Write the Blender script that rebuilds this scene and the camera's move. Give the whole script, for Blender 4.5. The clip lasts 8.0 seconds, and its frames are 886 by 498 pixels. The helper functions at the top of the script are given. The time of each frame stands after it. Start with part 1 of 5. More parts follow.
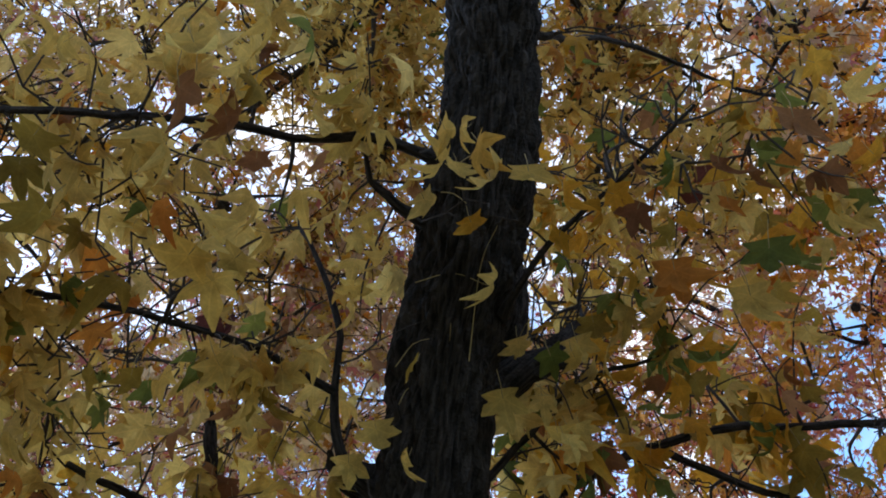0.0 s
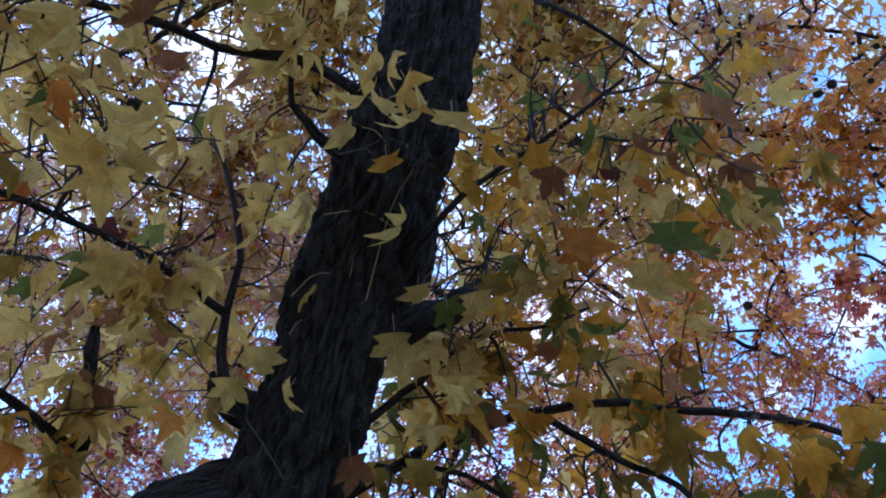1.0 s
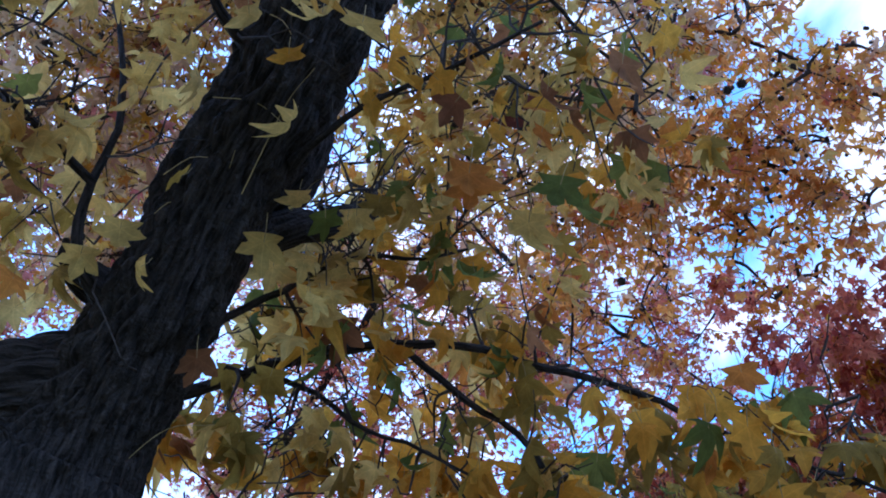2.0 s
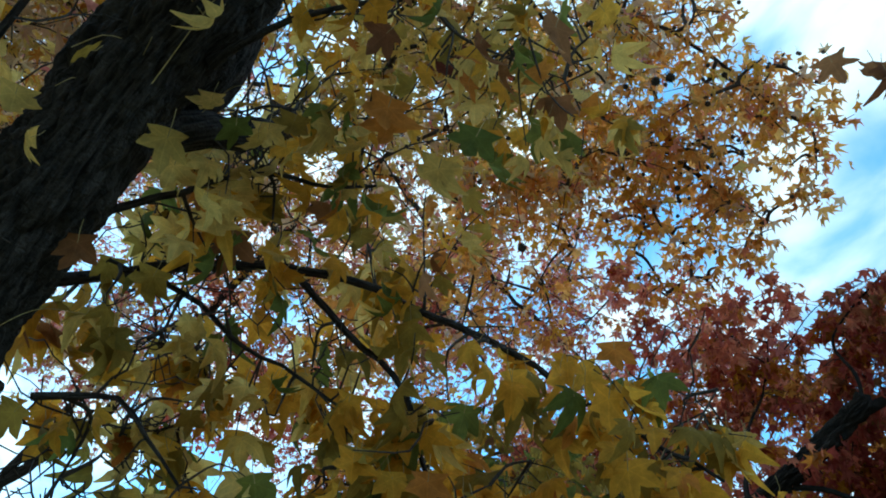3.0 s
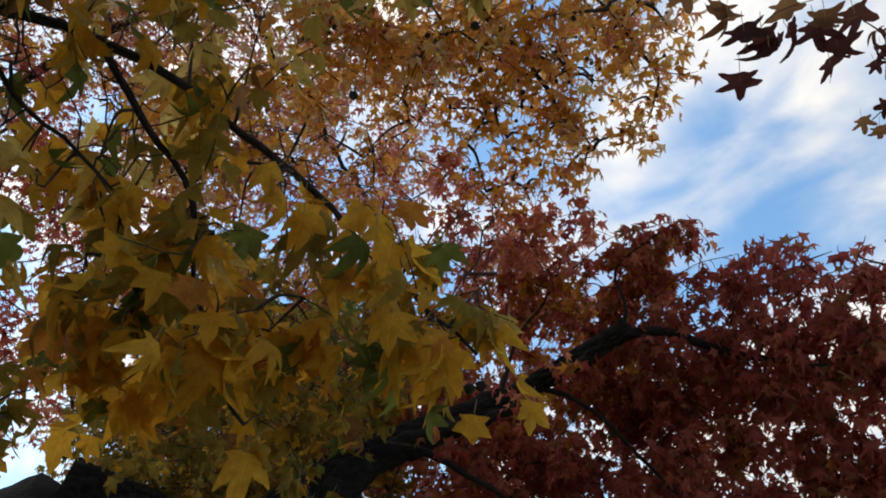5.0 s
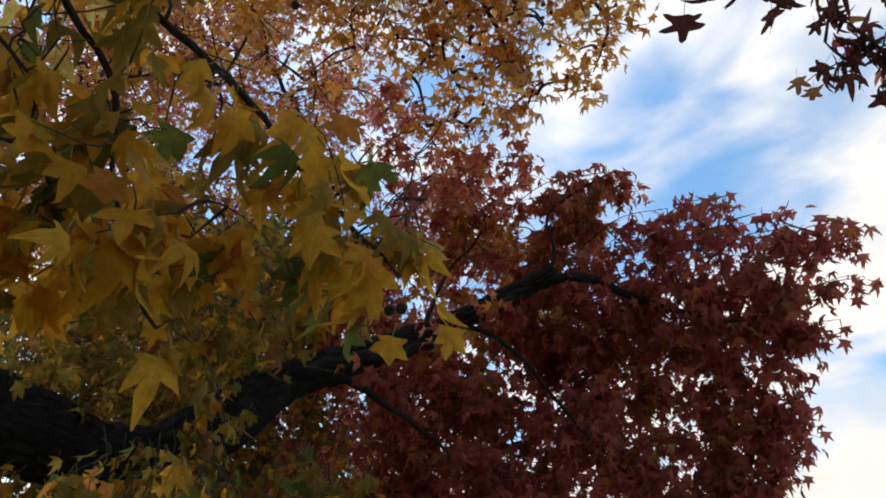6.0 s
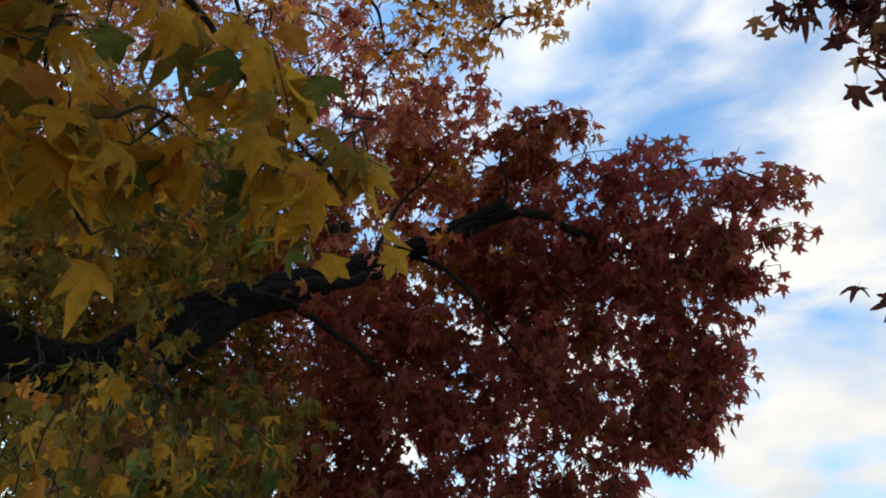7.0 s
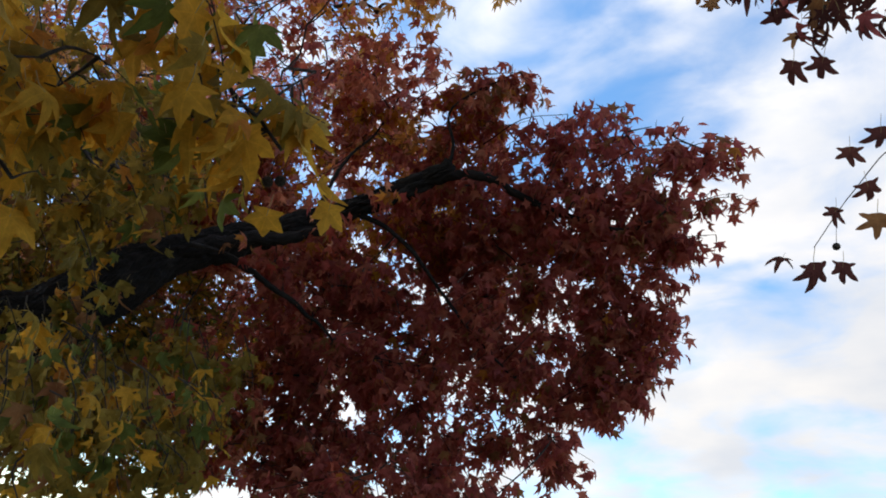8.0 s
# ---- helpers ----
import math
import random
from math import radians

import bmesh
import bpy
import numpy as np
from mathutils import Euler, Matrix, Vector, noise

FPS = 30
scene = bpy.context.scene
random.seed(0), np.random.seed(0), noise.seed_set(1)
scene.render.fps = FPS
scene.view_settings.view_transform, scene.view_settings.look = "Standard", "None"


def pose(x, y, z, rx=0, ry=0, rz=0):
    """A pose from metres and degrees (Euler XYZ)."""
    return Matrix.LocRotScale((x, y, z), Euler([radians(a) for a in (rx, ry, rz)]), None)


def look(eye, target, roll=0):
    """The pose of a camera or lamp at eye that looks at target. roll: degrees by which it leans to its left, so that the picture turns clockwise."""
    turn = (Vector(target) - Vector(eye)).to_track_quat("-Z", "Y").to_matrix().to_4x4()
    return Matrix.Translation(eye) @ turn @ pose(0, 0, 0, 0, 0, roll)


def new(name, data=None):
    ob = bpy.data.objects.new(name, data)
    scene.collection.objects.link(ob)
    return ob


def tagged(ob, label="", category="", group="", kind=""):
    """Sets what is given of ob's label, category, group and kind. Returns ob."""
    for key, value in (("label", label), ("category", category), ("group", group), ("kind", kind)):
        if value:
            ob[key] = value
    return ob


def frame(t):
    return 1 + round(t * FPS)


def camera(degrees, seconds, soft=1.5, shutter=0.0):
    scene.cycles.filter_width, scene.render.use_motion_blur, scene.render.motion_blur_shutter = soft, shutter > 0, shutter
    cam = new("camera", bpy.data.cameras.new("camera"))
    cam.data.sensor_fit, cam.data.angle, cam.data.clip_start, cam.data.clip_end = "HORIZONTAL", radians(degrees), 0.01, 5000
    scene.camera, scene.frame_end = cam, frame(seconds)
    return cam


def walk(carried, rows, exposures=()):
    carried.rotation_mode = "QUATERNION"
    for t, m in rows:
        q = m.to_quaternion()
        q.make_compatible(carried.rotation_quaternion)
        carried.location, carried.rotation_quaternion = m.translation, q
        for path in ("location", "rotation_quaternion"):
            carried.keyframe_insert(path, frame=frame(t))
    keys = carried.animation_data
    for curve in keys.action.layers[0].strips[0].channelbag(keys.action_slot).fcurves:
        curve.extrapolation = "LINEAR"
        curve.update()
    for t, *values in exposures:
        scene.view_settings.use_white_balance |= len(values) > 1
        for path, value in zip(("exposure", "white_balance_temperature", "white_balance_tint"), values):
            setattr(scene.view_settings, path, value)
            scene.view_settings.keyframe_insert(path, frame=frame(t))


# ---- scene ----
cam = camera(57.4, 8.0, soft=1.85)
METRES, EYE, TILT, LEAN, TURN = 0.5, 1.55, 50.0, 5.0, 0.0
ROWS = [
    (0.0, 0.0, 0.0, 0.0, 0.0, 0.0, 0.0),
    (0.5, 0.0389, 0.0083, -0.0227, -2.5, -0.97, -4.22),
    (1.0, 0.0815, 0.0264, -0.0808, -5.13, -2.37, -8.42),
    (1.5, 0.1541, 0.0359, -0.1401, -8.1, -3.46, -13.56),
    (2.0, 0.2246, 0.052, -0.1974, -11.44, -4.26, -19.63),
    (3.5, 0.3433, -0.0105, -0.2505, -19.99, -5.35, -34.61),
    (4.0, 0.3938, -0.0283, -0.2674, -23.38, -5.43, -38.6),
    (4.5, 0.4597, -0.042, -0.2807, -26.99, -5.63, -42.72),
    (6.0, 0.6321, -0.1011, -0.3385, -36.47, -5.08, -51.26),
    (6.5, 0.6938, -0.1391, -0.3516, -39.26, -4.97, -52.97),
    (7.0, 0.7419, -0.1645, -0.3561, -41.16, -5.59, -53.98),
    (7.5, 0.7662, -0.1926, -0.3212, -43.75, -5.2, -55.28),
    (8.0, 0.7874, -0.2119, -0.285, -46.91, -3.65, -56.21),
]
EXPOSURES = [(0.0, 0.3, 6600, 13), (0.5, 0.4, 5500, 16), (1.0, 0.5, 5150, 20), (1.5, 0.61, 4950, 21), (2.2, 0.7, 4950, 18), (3.3, 0.26, 6200, -18), (4.1, 0.05, 6550, -14), (4.7, 0.03, 7600, 10), (6.0, 0.16, 7450, 11), (6.6, 0.15, 7200, 10), (7.5, -0.03, 6800, 9), (8.0, 0.08, 6750, 12)]
start = pose(0, 0, EYE, TILT, LEAN, TURN)
walk(cam, [(t, start @ pose(METRES * x, METRES * y, METRES * z, 90 + pitch, roll, yaw)) for t, x, y, z, yaw, pitch, roll in ROWS], EXPOSURES)

# ---- world, sun and exposure ----
world = bpy.data.worlds.new("autumn_sky")
scene.world = world
world.use_nodes = True
wn, wl = world.node_tree.nodes, world.node_tree.links
wn.clear()


def sky_math(op, a, b=None):
    node = wn.new("ShaderNodeMath")
    node.operation = op
    for k, v in enumerate((a, b)):
        if isinstance(v, (int, float)):
            node.inputs[k].default_value = v
        elif v is not None:
            wl.new(v, node.inputs[k])
    return node.outputs[0]


def sky_noise(vector, scale, detail, rough, distort):
    node = wn.new("ShaderNodeTexNoise")
    for key, v in (("Scale", scale), ("Detail", detail), ("Roughness", rough), ("Distortion", distort)):
        node.inputs[key].default_value = v
    wl.new(vector, node.inputs["Vector"])
    return node.outputs["Fac"]


w_out = wn.new("ShaderNodeOutputWorld")
w_bg = wn.new("ShaderNodeBackground")
w_sky = wn.new("ShaderNodeTexSky")
w_sky.sky_type, w_sky.sun_disc = "NISHITA", False
w_sky.sun_elevation, w_sky.sun_rotation = radians(50), radians(328)
w_sky.air_density, w_sky.dust_density, w_sky.ozone_density = 1.0, 0.2, 3.0
w_bg.inputs["Strength"].default_value = 0.15
w_co = wn.new("ShaderNodeTexCoord")
# thin clouds in a flat layer high up, drawn out into long streaks
w_sep = wn.new("ShaderNodeSeparateXYZ")
wl.new(w_co.outputs["Generated"], w_sep.inputs[0])
w_high = sky_math("ADD", sky_math("MAXIMUM", w_sep.outputs[2], 0.0), 0.4)
w_flat = wn.new("ShaderNodeCombineXYZ")
wl.new(sky_math("DIVIDE", w_sep.outputs[0], w_high), w_flat.inputs[0])
wl.new(sky_math("DIVIDE", w_sep.outputs[1], w_high), w_flat.inputs[1])
w_turn = wn.new("ShaderNodeMapping")
w_turn.inputs["Rotation"].default_value = (0, 0, radians(16))
wl.new(w_flat.outputs[0], w_turn.inputs["Vector"])
w_map = wn.new("ShaderNodeMapping")
w_map.inputs["Location"].default_value = (-15.546, -11.392, 1.178)
w_map.inputs["Scale"].default_value = (1.0, 0.62, 1.0)
wl.new(w_turn.outputs[0], w_map.inputs["Vector"])
w_streak = sky_noise(w_map.outputs["Vector"], 9.5, 7.0, 0.5, 0.3)
w_mass = sky_noise(w_map.outputs["Vector"], 3.4, 3.0, 0.5, 0.4)
w_fac = sky_math("ADD", sky_math("MULTIPLY", w_streak, 0.55), sky_math("MULTIPLY", w_mass, 0.6))
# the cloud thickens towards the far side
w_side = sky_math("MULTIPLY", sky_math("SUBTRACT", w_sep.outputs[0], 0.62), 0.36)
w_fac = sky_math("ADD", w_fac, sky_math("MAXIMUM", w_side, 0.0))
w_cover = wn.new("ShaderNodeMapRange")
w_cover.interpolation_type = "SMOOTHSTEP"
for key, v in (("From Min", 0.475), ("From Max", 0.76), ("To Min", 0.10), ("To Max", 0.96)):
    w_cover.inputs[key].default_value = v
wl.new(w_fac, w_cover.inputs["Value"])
w_cloud = wn.new("ShaderNodeValToRGB")
w_cloud.color_ramp.elements[0].position, w_cloud.color_ramp.elements[0].color = 0.35, (5.2, 5.5, 5.9, 1)
w_cloud.color_ramp.elements[1].position, w_cloud.color_ramp.elements[1].color = 0.62, (6.6, 6.55, 6.4, 1)
wl.new(sky_noise(w_map.outputs["Vector"], 6.0, 5.0, 0.5, 0.0), w_cloud.inputs["Fac"])
w_hue = wn.new("ShaderNodeHueSaturation")
w_hue.inputs["Hue"].default_value, w_hue.inputs["Saturation"].default_value, w_hue.inputs["Value"].default_value = 0.494, 1.28, 1.95
wl.new(w_sky.outputs["Color"], w_hue.inputs["Color"])
w_near = wn.new("ShaderNodeVectorMath")
w_near.operation = "DOT_PRODUCT"
w_near.inputs[1].default_value = (-0.339, 0.544, 0.768)
w_glow = wn.new("ShaderNodeMapRange")
w_glow.inputs["From Min"].default_value, w_glow.inputs["From Max"].default_value = -0.1, 0.9
w_glow.inputs["To Min"].default_value, w_glow.inputs["To Max"].default_value = 0.93, 1.5
w_lit = wn.new("ShaderNodeVectorMath")
w_lit.operation = "SCALE"
w_mix = wn.new("ShaderNodeMix")
w_mix.data_type = "RGBA"
wl.new(w_co.outputs["Generated"], w_near.inputs[0])
wl.new(w_near.outputs["Value"], w_glow.inputs["Value"])
wl.new(w_cloud.outputs["Color"], w_lit.inputs[0])
wl.new(w_glow.outputs[0], w_lit.inputs["Scale"])
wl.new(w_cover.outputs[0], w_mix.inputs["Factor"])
wl.new(w_hue.outputs["Color"], w_mix.inputs["A"])
wl.new(w_lit.outputs[0], w_mix.inputs["B"])
wl.new(w_mix.outputs["Result"], w_bg.inputs["Color"])
wl.new(w_bg.outputs["Background"], w_out.inputs["Surface"])

sun_data = bpy.data.lights.new("sun", "SUN")
sun_data.energy, sun_data.angle, sun_data.color = 1.5, radians(20), (1.0, 0.95, 0.88)
sun = new("sun", sun_data)
sun.matrix_world = look((-5.3, 8.5, 12.0), (0, 0, 0))


# ---- materials ----
def node_material(name):
    m = bpy.data.materials.new(name)
    m.use_nodes = True
    n, l = m.node_tree.nodes, m.node_tree.links
    n.clear()
    return m, n, l


def bark_material(name, dark, light, moss):
    """Furrowed bark: long grain, blotches of lichen, relief."""
    m, n, l = node_material(name)
    out, bsdf = n.new("ShaderNodeOutputMaterial"), n.new("ShaderNodeBsdfPrincipled")
    co = n.new("ShaderNodeTexCoord")
    fine, blot, ridge = n.new("ShaderNodeTexNoise"), n.new("ShaderNodeTexNoise"), n.new("ShaderNodeTexNoise")
    fine.inputs["Scale"].default_value, fine.inputs["Detail"].default_value = 120.0, 6.0
    blot.inputs["Scale"].default_value, blot.inputs["Detail"].default_value = 9.0, 5.0
    ridge.inputs["Scale"].default_value, ridge.inputs["Detail"].default_value = 38.0, 5.0
    for node in (fine, blot):
        l.new(co.outputs["Object"], node.inputs["Vector"])
    grain = n.new("ShaderNodeUVMap")
    grain.uv_map = "blade"
    along = n.new("ShaderNodeMapping")
    along.inputs["Scale"].default_value = (3.2, 0.4, 1.0)
    l.new(grain.outputs["UV"], along.inputs["Vector"])
    l.new(along.outputs["Vector"], ridge.inputs["Vector"])
    ramp = n.new("ShaderNodeValToRGB")
    ramp.color_ramp.elements[0].position, ramp.color_ramp.elements[0].color = 0.38, (*dark, 1)
    ramp.color_ramp.elements[1].position, ramp.color_ramp.elements[1].color = 0.68, (*light, 1)
    l.new(ridge.outputs["Fac"], ramp.inputs["Fac"])
    spots = n.new("ShaderNodeValToRGB")
    spots.color_ramp.elements[0].position, spots.color_ramp.elements[1].position = 0.55, 0.75
    l.new(blot.outputs["Fac"], spots.inputs["Fac"])
    mix = n.new("ShaderNodeMix")
    mix.data_type = "RGBA"
    mix.inputs["B"].default_value = (*moss, 1)
    half = n.new("ShaderNodeMath")
    half.operation = "MULTIPLY"
    half.inputs[1].default_value = 0.35
    l.new(spots.outputs["Color"], half.inputs[0])
    l.new(half.outputs[0], mix.inputs["Factor"])
    l.new(ramp.outputs["Color"], mix.inputs["A"])
    l.new(mix.outputs["Result"], bsdf.inputs["Base Color"])
    bump = n.new("ShaderNodeBump")
    bump.inputs["Strength"].default_value, bump.inputs["Distance"].default_value = 1.0, 0.012
    add = n.new("ShaderNodeMath")
    add.operation = "ADD"
    l.new(fine.outputs["Fac"], add.inputs[0])
    l.new(ridge.outputs["Fac"], add.inputs[1])
    l.new(add.outputs[0], bump.inputs["Height"])
    l.new(bump.outputs["Normal"], bsdf.inputs["Normal"])
    bsdf.inputs["Roughness"].default_value = 0.85
    bsdf.inputs["Specular IOR Level"].default_value = 0.25
    l.new(bsdf.outputs["BSDF"], out.inputs["Surface"])
    return m


def leaf_material(name, shades, through_light, single):
    """A thin leaf: shades that differ from leaf to leaf, blotches, veins, and light that comes through the blade."""
    m, n, l = node_material(name)
    out = n.new("ShaderNodeOutputMaterial")
    if single:
        pick = n.new("ShaderNodeObjectInfo").outputs["Random"]
    else:
        pick = n.new("ShaderNodeNewGeometry").outputs["Random Per Island"]
    ramp = n.new("ShaderNodeValToRGB")
    while len(ramp.color_ramp.elements) < len(shades):
        ramp.color_ramp.elements.new(0.5)
    for k, (e, c) in enumerate(zip(ramp.color_ramp.elements, shades)):
        e.position, e.color = k / (len(shades) - 1), (*c, 1)
    l.new(pick, ramp.inputs["Fac"])
    uv = n.new("ShaderNodeUVMap")
    uv.uv_map = "blade"
    sep = n.new("ShaderNodeSeparateXYZ")
    l.new(uv.outputs["UV"], sep.inputs[0])

    def calc(op, a, b=None):
        node = n.new("ShaderNodeMath")
        node.operation = op
        for k, v in enumerate((a, b)):
            if v is None:
                continue
            if isinstance(v, (int, float)):
                node.inputs[k].default_value = v
            else:
                l.new(v, node.inputs[k])
        return node.outputs[0]

    turn = calc("DIVIDE", calc("ARCTAN2", sep.outputs[0], sep.outputs[1]), 0.96)
    off = calc("ABSOLUTE", calc("SUBTRACT", turn, calc("ROUND", turn)))
    length = calc("SQRT", calc("ADD", calc("MULTIPLY", sep.outputs[0], sep.outputs[0]), calc("MULTIPLY", sep.outputs[1], sep.outputs[1])))
    vein = calc("LESS_THAN", calc("MULTIPLY", off, length), 0.022)
    co = n.new("ShaderNodeTexCoord")
    blot, grain = n.new("ShaderNodeTexNoise"), n.new("ShaderNodeTexNoise")
    blot.inputs["Scale"].default_value, blot.inputs["Detail"].default_value = 26.0, 4.0
    grain.inputs["Scale"].default_value, grain.inputs["Detail"].default_value = 160.0, 3.0
    l.new(co.outputs["Object"], blot.inputs["Vector"])
    l.new(co.outputs["Object"], grain.inputs["Vector"])
    tone = calc("ADD", calc("MULTIPLY", blot.outputs["Fac"], 0.7), calc("MULTIPLY", grain.outputs["Fac"], 0.3))
    level = n.new("ShaderNodeMapRange")
    level.inputs["From Min"].default_value, level.inputs["From Max"].default_value = 0.3, 0.7
    level.inputs["To Min"].default_value, level.inputs["To Max"].default_value = 0.68, 1.2
    l.new(tone, level.inputs["Value"])
    veined = calc("ADD", level.outputs[0], calc("MULTIPLY", vein, 0.12))
    shade = n.new("ShaderNodeVectorMath")
    shade.operation = "SCALE"
    l.new(ramp.outputs["Color"], shade.inputs[0])
    l.new(veined, shade.inputs["Scale"])
    face = n.new("ShaderNodeBsdfPrincipled")
    face.inputs["Roughness"].default_value = 0.6
    face.inputs["Specular IOR Level"].default_value = 0.14
    l.new(shade.outputs[0], face.inputs["Base Color"])
    thin = n.new("ShaderNodeBsdfTranslucent")
    l.new(shade.outputs[0], thin.inputs["Color"])
    mix = n.new("ShaderNodeMixShader")
    mix.inputs["Fac"].default_value = through_light
    l.new(face.outputs[0], mix.inputs[1])
    l.new(thin.outputs[0], mix.inputs[2])
    l.new(mix.outputs[0], out.inputs["Surface"])
    return m


def plain_material(name, a, b, scale, rough):
    m, n, l = node_material(name)
    out, bsdf, tex, ramp, co = (n.new(k) for k in ("ShaderNodeOutputMaterial", "ShaderNodeBsdfPrincipled", "ShaderNodeTexNoise", "ShaderNodeValToRGB", "ShaderNodeTexCoord"))
    tex.inputs["Scale"].default_value, tex.inputs["Detail"].default_value = scale, 6.0
    ramp.color_ramp.elements[0].position, ramp.color_ramp.elements[0].color = 0.35, (*a, 1)
    ramp.color_ramp.elements[1].position, ramp.color_ramp.elements[1].color = 0.68, (*b, 1)
    l.new(co.outputs["Object"], tex.inputs["Vector"])
    l.new(tex.outputs["Fac"], ramp.inputs["Fac"])
    l.new(ramp.outputs["Color"], bsdf.inputs["Base Color"])
    bump = n.new("ShaderNodeBump")
    bump.inputs["Strength"].default_value, bump.inputs["Distance"].default_value = 0.5, 0.01
    l.new(tex.outputs["Fac"], bump.inputs["Height"])
    l.new(bump.outputs["Normal"], bsdf.inputs["Normal"])
    bsdf.inputs["Roughness"].default_value = rough
    l.new(bsdf.outputs[0], out.inputs["Surface"])
    return m


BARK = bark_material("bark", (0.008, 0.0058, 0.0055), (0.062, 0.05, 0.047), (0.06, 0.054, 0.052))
# bark colour darkened to stand for the leaves' shade on the bent limb
SHADED_BARK = bark_material("shaded_bark", (0.005, 0.0035, 0.0032), (0.024, 0.017, 0.015), (0.04, 0.036, 0.034))
TWIG = plain_material("twig_bark", (0.016, 0.011, 0.009), (0.05, 0.034, 0.028), 60, 0.8)
BALL = plain_material("seed_ball_husk", (0.02, 0.013, 0.009), (0.07, 0.045, 0.03), 90, 0.8)
STALK = plain_material("leaf_stalk", (0.28, 0.2, 0.07), (0.42, 0.3, 0.12), 40, 0.6)
TURF = plain_material("turf", (0.07, 0.072, 0.03), (0.17, 0.14, 0.06), 3, 0.95)

SHADES = {
    "yellow": ((0.6, 0.401, 0.104), (0.72, 0.506, 0.153), (0.66, 0.42, 0.095), (0.78, 0.573, 0.198), (0.62, 0.363, 0.077)),
    "gold": ((0.62, 0.288, 0.03), (0.7, 0.355, 0.038), (0.64, 0.355, 0.05)),
    # olive taken a fifth darker, shade of the low crown put into the colour
    "olive": ((0.288, 0.187, 0.032), (0.352, 0.23, 0.044), (0.224, 0.166, 0.036)),
    "green": ((0.115, 0.141, 0.032), (0.16, 0.183, 0.042), (0.21, 0.221, 0.05)),
    "orange": ((0.55, 0.20, 0.03), (0.62, 0.26, 0.05), (0.48, 0.16, 0.03)),
    "brown": ((0.30, 0.13, 0.05), (0.36, 0.17, 0.07), (0.22, 0.09, 0.04)),
    "peach": ((0.68, 0.46, 0.27), (0.75, 0.55, 0.34), (0.64, 0.38, 0.25)),
    "red": ((0.44, 0.08, 0.06), (0.52, 0.13, 0.08), (0.38, 0.07, 0.06)),
    "pink": ((0.60, 0.20, 0.19), (0.66, 0.28, 0.24), (0.54, 0.15, 0.15)),
    "apricot": ((0.83, 0.41, 0.10), (0.87, 0.49, 0.15), (0.77, 0.33, 0.075)),
    "coral": ((0.70, 0.24, 0.14), (0.76, 0.32, 0.19), (0.60, 0.17, 0.11)),
    "maroon": ((0.38, 0.085, 0.075), (0.46, 0.11, 0.09), (0.52, 0.17, 0.10)),
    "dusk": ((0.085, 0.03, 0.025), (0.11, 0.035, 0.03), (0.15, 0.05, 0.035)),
}
HUES = list(SHADES)
LEAF_MANY = [leaf_material("leaf_" + h, SHADES[h], 0.68, False) for h in HUES]
LEAF_ONE = [leaf_material("near_leaf_" + h, SHADES[h], 0.68, True) for h in HUES]

PALETTE = {
    "yellow": {"yellow": 80, "olive": 6, "green": 4, "orange": 5, "brown": 3, "gold": 6},
    "mellow": {"yellow": 42, "gold": 30, "olive": 10, "green": 8, "orange": 7, "brown": 3},
    "mixed": {"yellow": 26, "gold": 30, "olive": 28, "green": 12, "orange": 5, "brown": 3},
    "ripe": {"gold": 70, "olive": 16, "green": 8, "orange": 8},
    "olive": {"olive": 56, "gold": 18, "brown": 9, "green": 13, "orange": 4},
    "blush": {"peach": 40, "pink": 26, "yellow": 20, "red": 14},
    "gold": {"apricot": 54, "orange": 13, "gold": 14, "peach": 7, "yellow": 5, "coral": 7},
    "peach": {"peach": 46, "yellow": 34, "orange": 8, "pink": 6, "gold": 6},
    "pink": {"coral": 34, "red": 22, "pink": 24, "peach": 10, "orange": 10},
    "crimson": {"red": 58, "coral": 24, "pink": 14, "brown": 4},
    "maroon": {"maroon": 80, "red": 12, "brown": 6, "orange": 1},
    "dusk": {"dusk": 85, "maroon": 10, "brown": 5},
    "amber": {"orange": 30, "apricot": 26, "brown": 12, "gold": 20, "coral": 12},
    "lace": {"coral": 50, "red": 22, "pink": 16, "orange": 8, "maroon": 4},
    "rust": {"coral": 26, "red": 28, "maroon": 16, "brown": 14, "orange": 16},
}


# ---- builders ----
def part(name, mesh, material, parent, label="", kind=""):
    ob = new(name, mesh)
    if material is not None:
        mesh.materials.append(material)
    ob.parent = parent
    return tagged(ob, label=label, kind=kind)


def mesh_of(name, co, tris, mats=None, uv=None, smooth=False):
    """A mesh of triangles from arrays."""
    me = bpy.data.meshes.new(name)
    co, tris = np.asarray(co, dtype=np.float32), np.asarray(tris, dtype=np.int32)
    me.vertices.add(len(co))
    me.vertices.foreach_set("co", co.ravel())
    me.loops.add(tris.size)
    me.loops.foreach_set("vertex_index", tris.ravel())
    me.polygons.add(len(tris))
    me.polygons.foreach_set("loop_start", np.arange(0, tris.size, 3, dtype=np.int32))
    if mats is not None:
        me.polygons.foreach_set("material_index", np.asarray(mats, dtype=np.int32))
    if uv is not None:
        layer = me.uv_layers.new(name="blade")
        layer.data.foreach_set("uv", np.asarray(uv, dtype=np.float32)[tris.ravel()].ravel())
    me.update(calc_edges=True)
    me.polygons.foreach_set("use_smooth", np.full(len(tris), smooth))
    return me


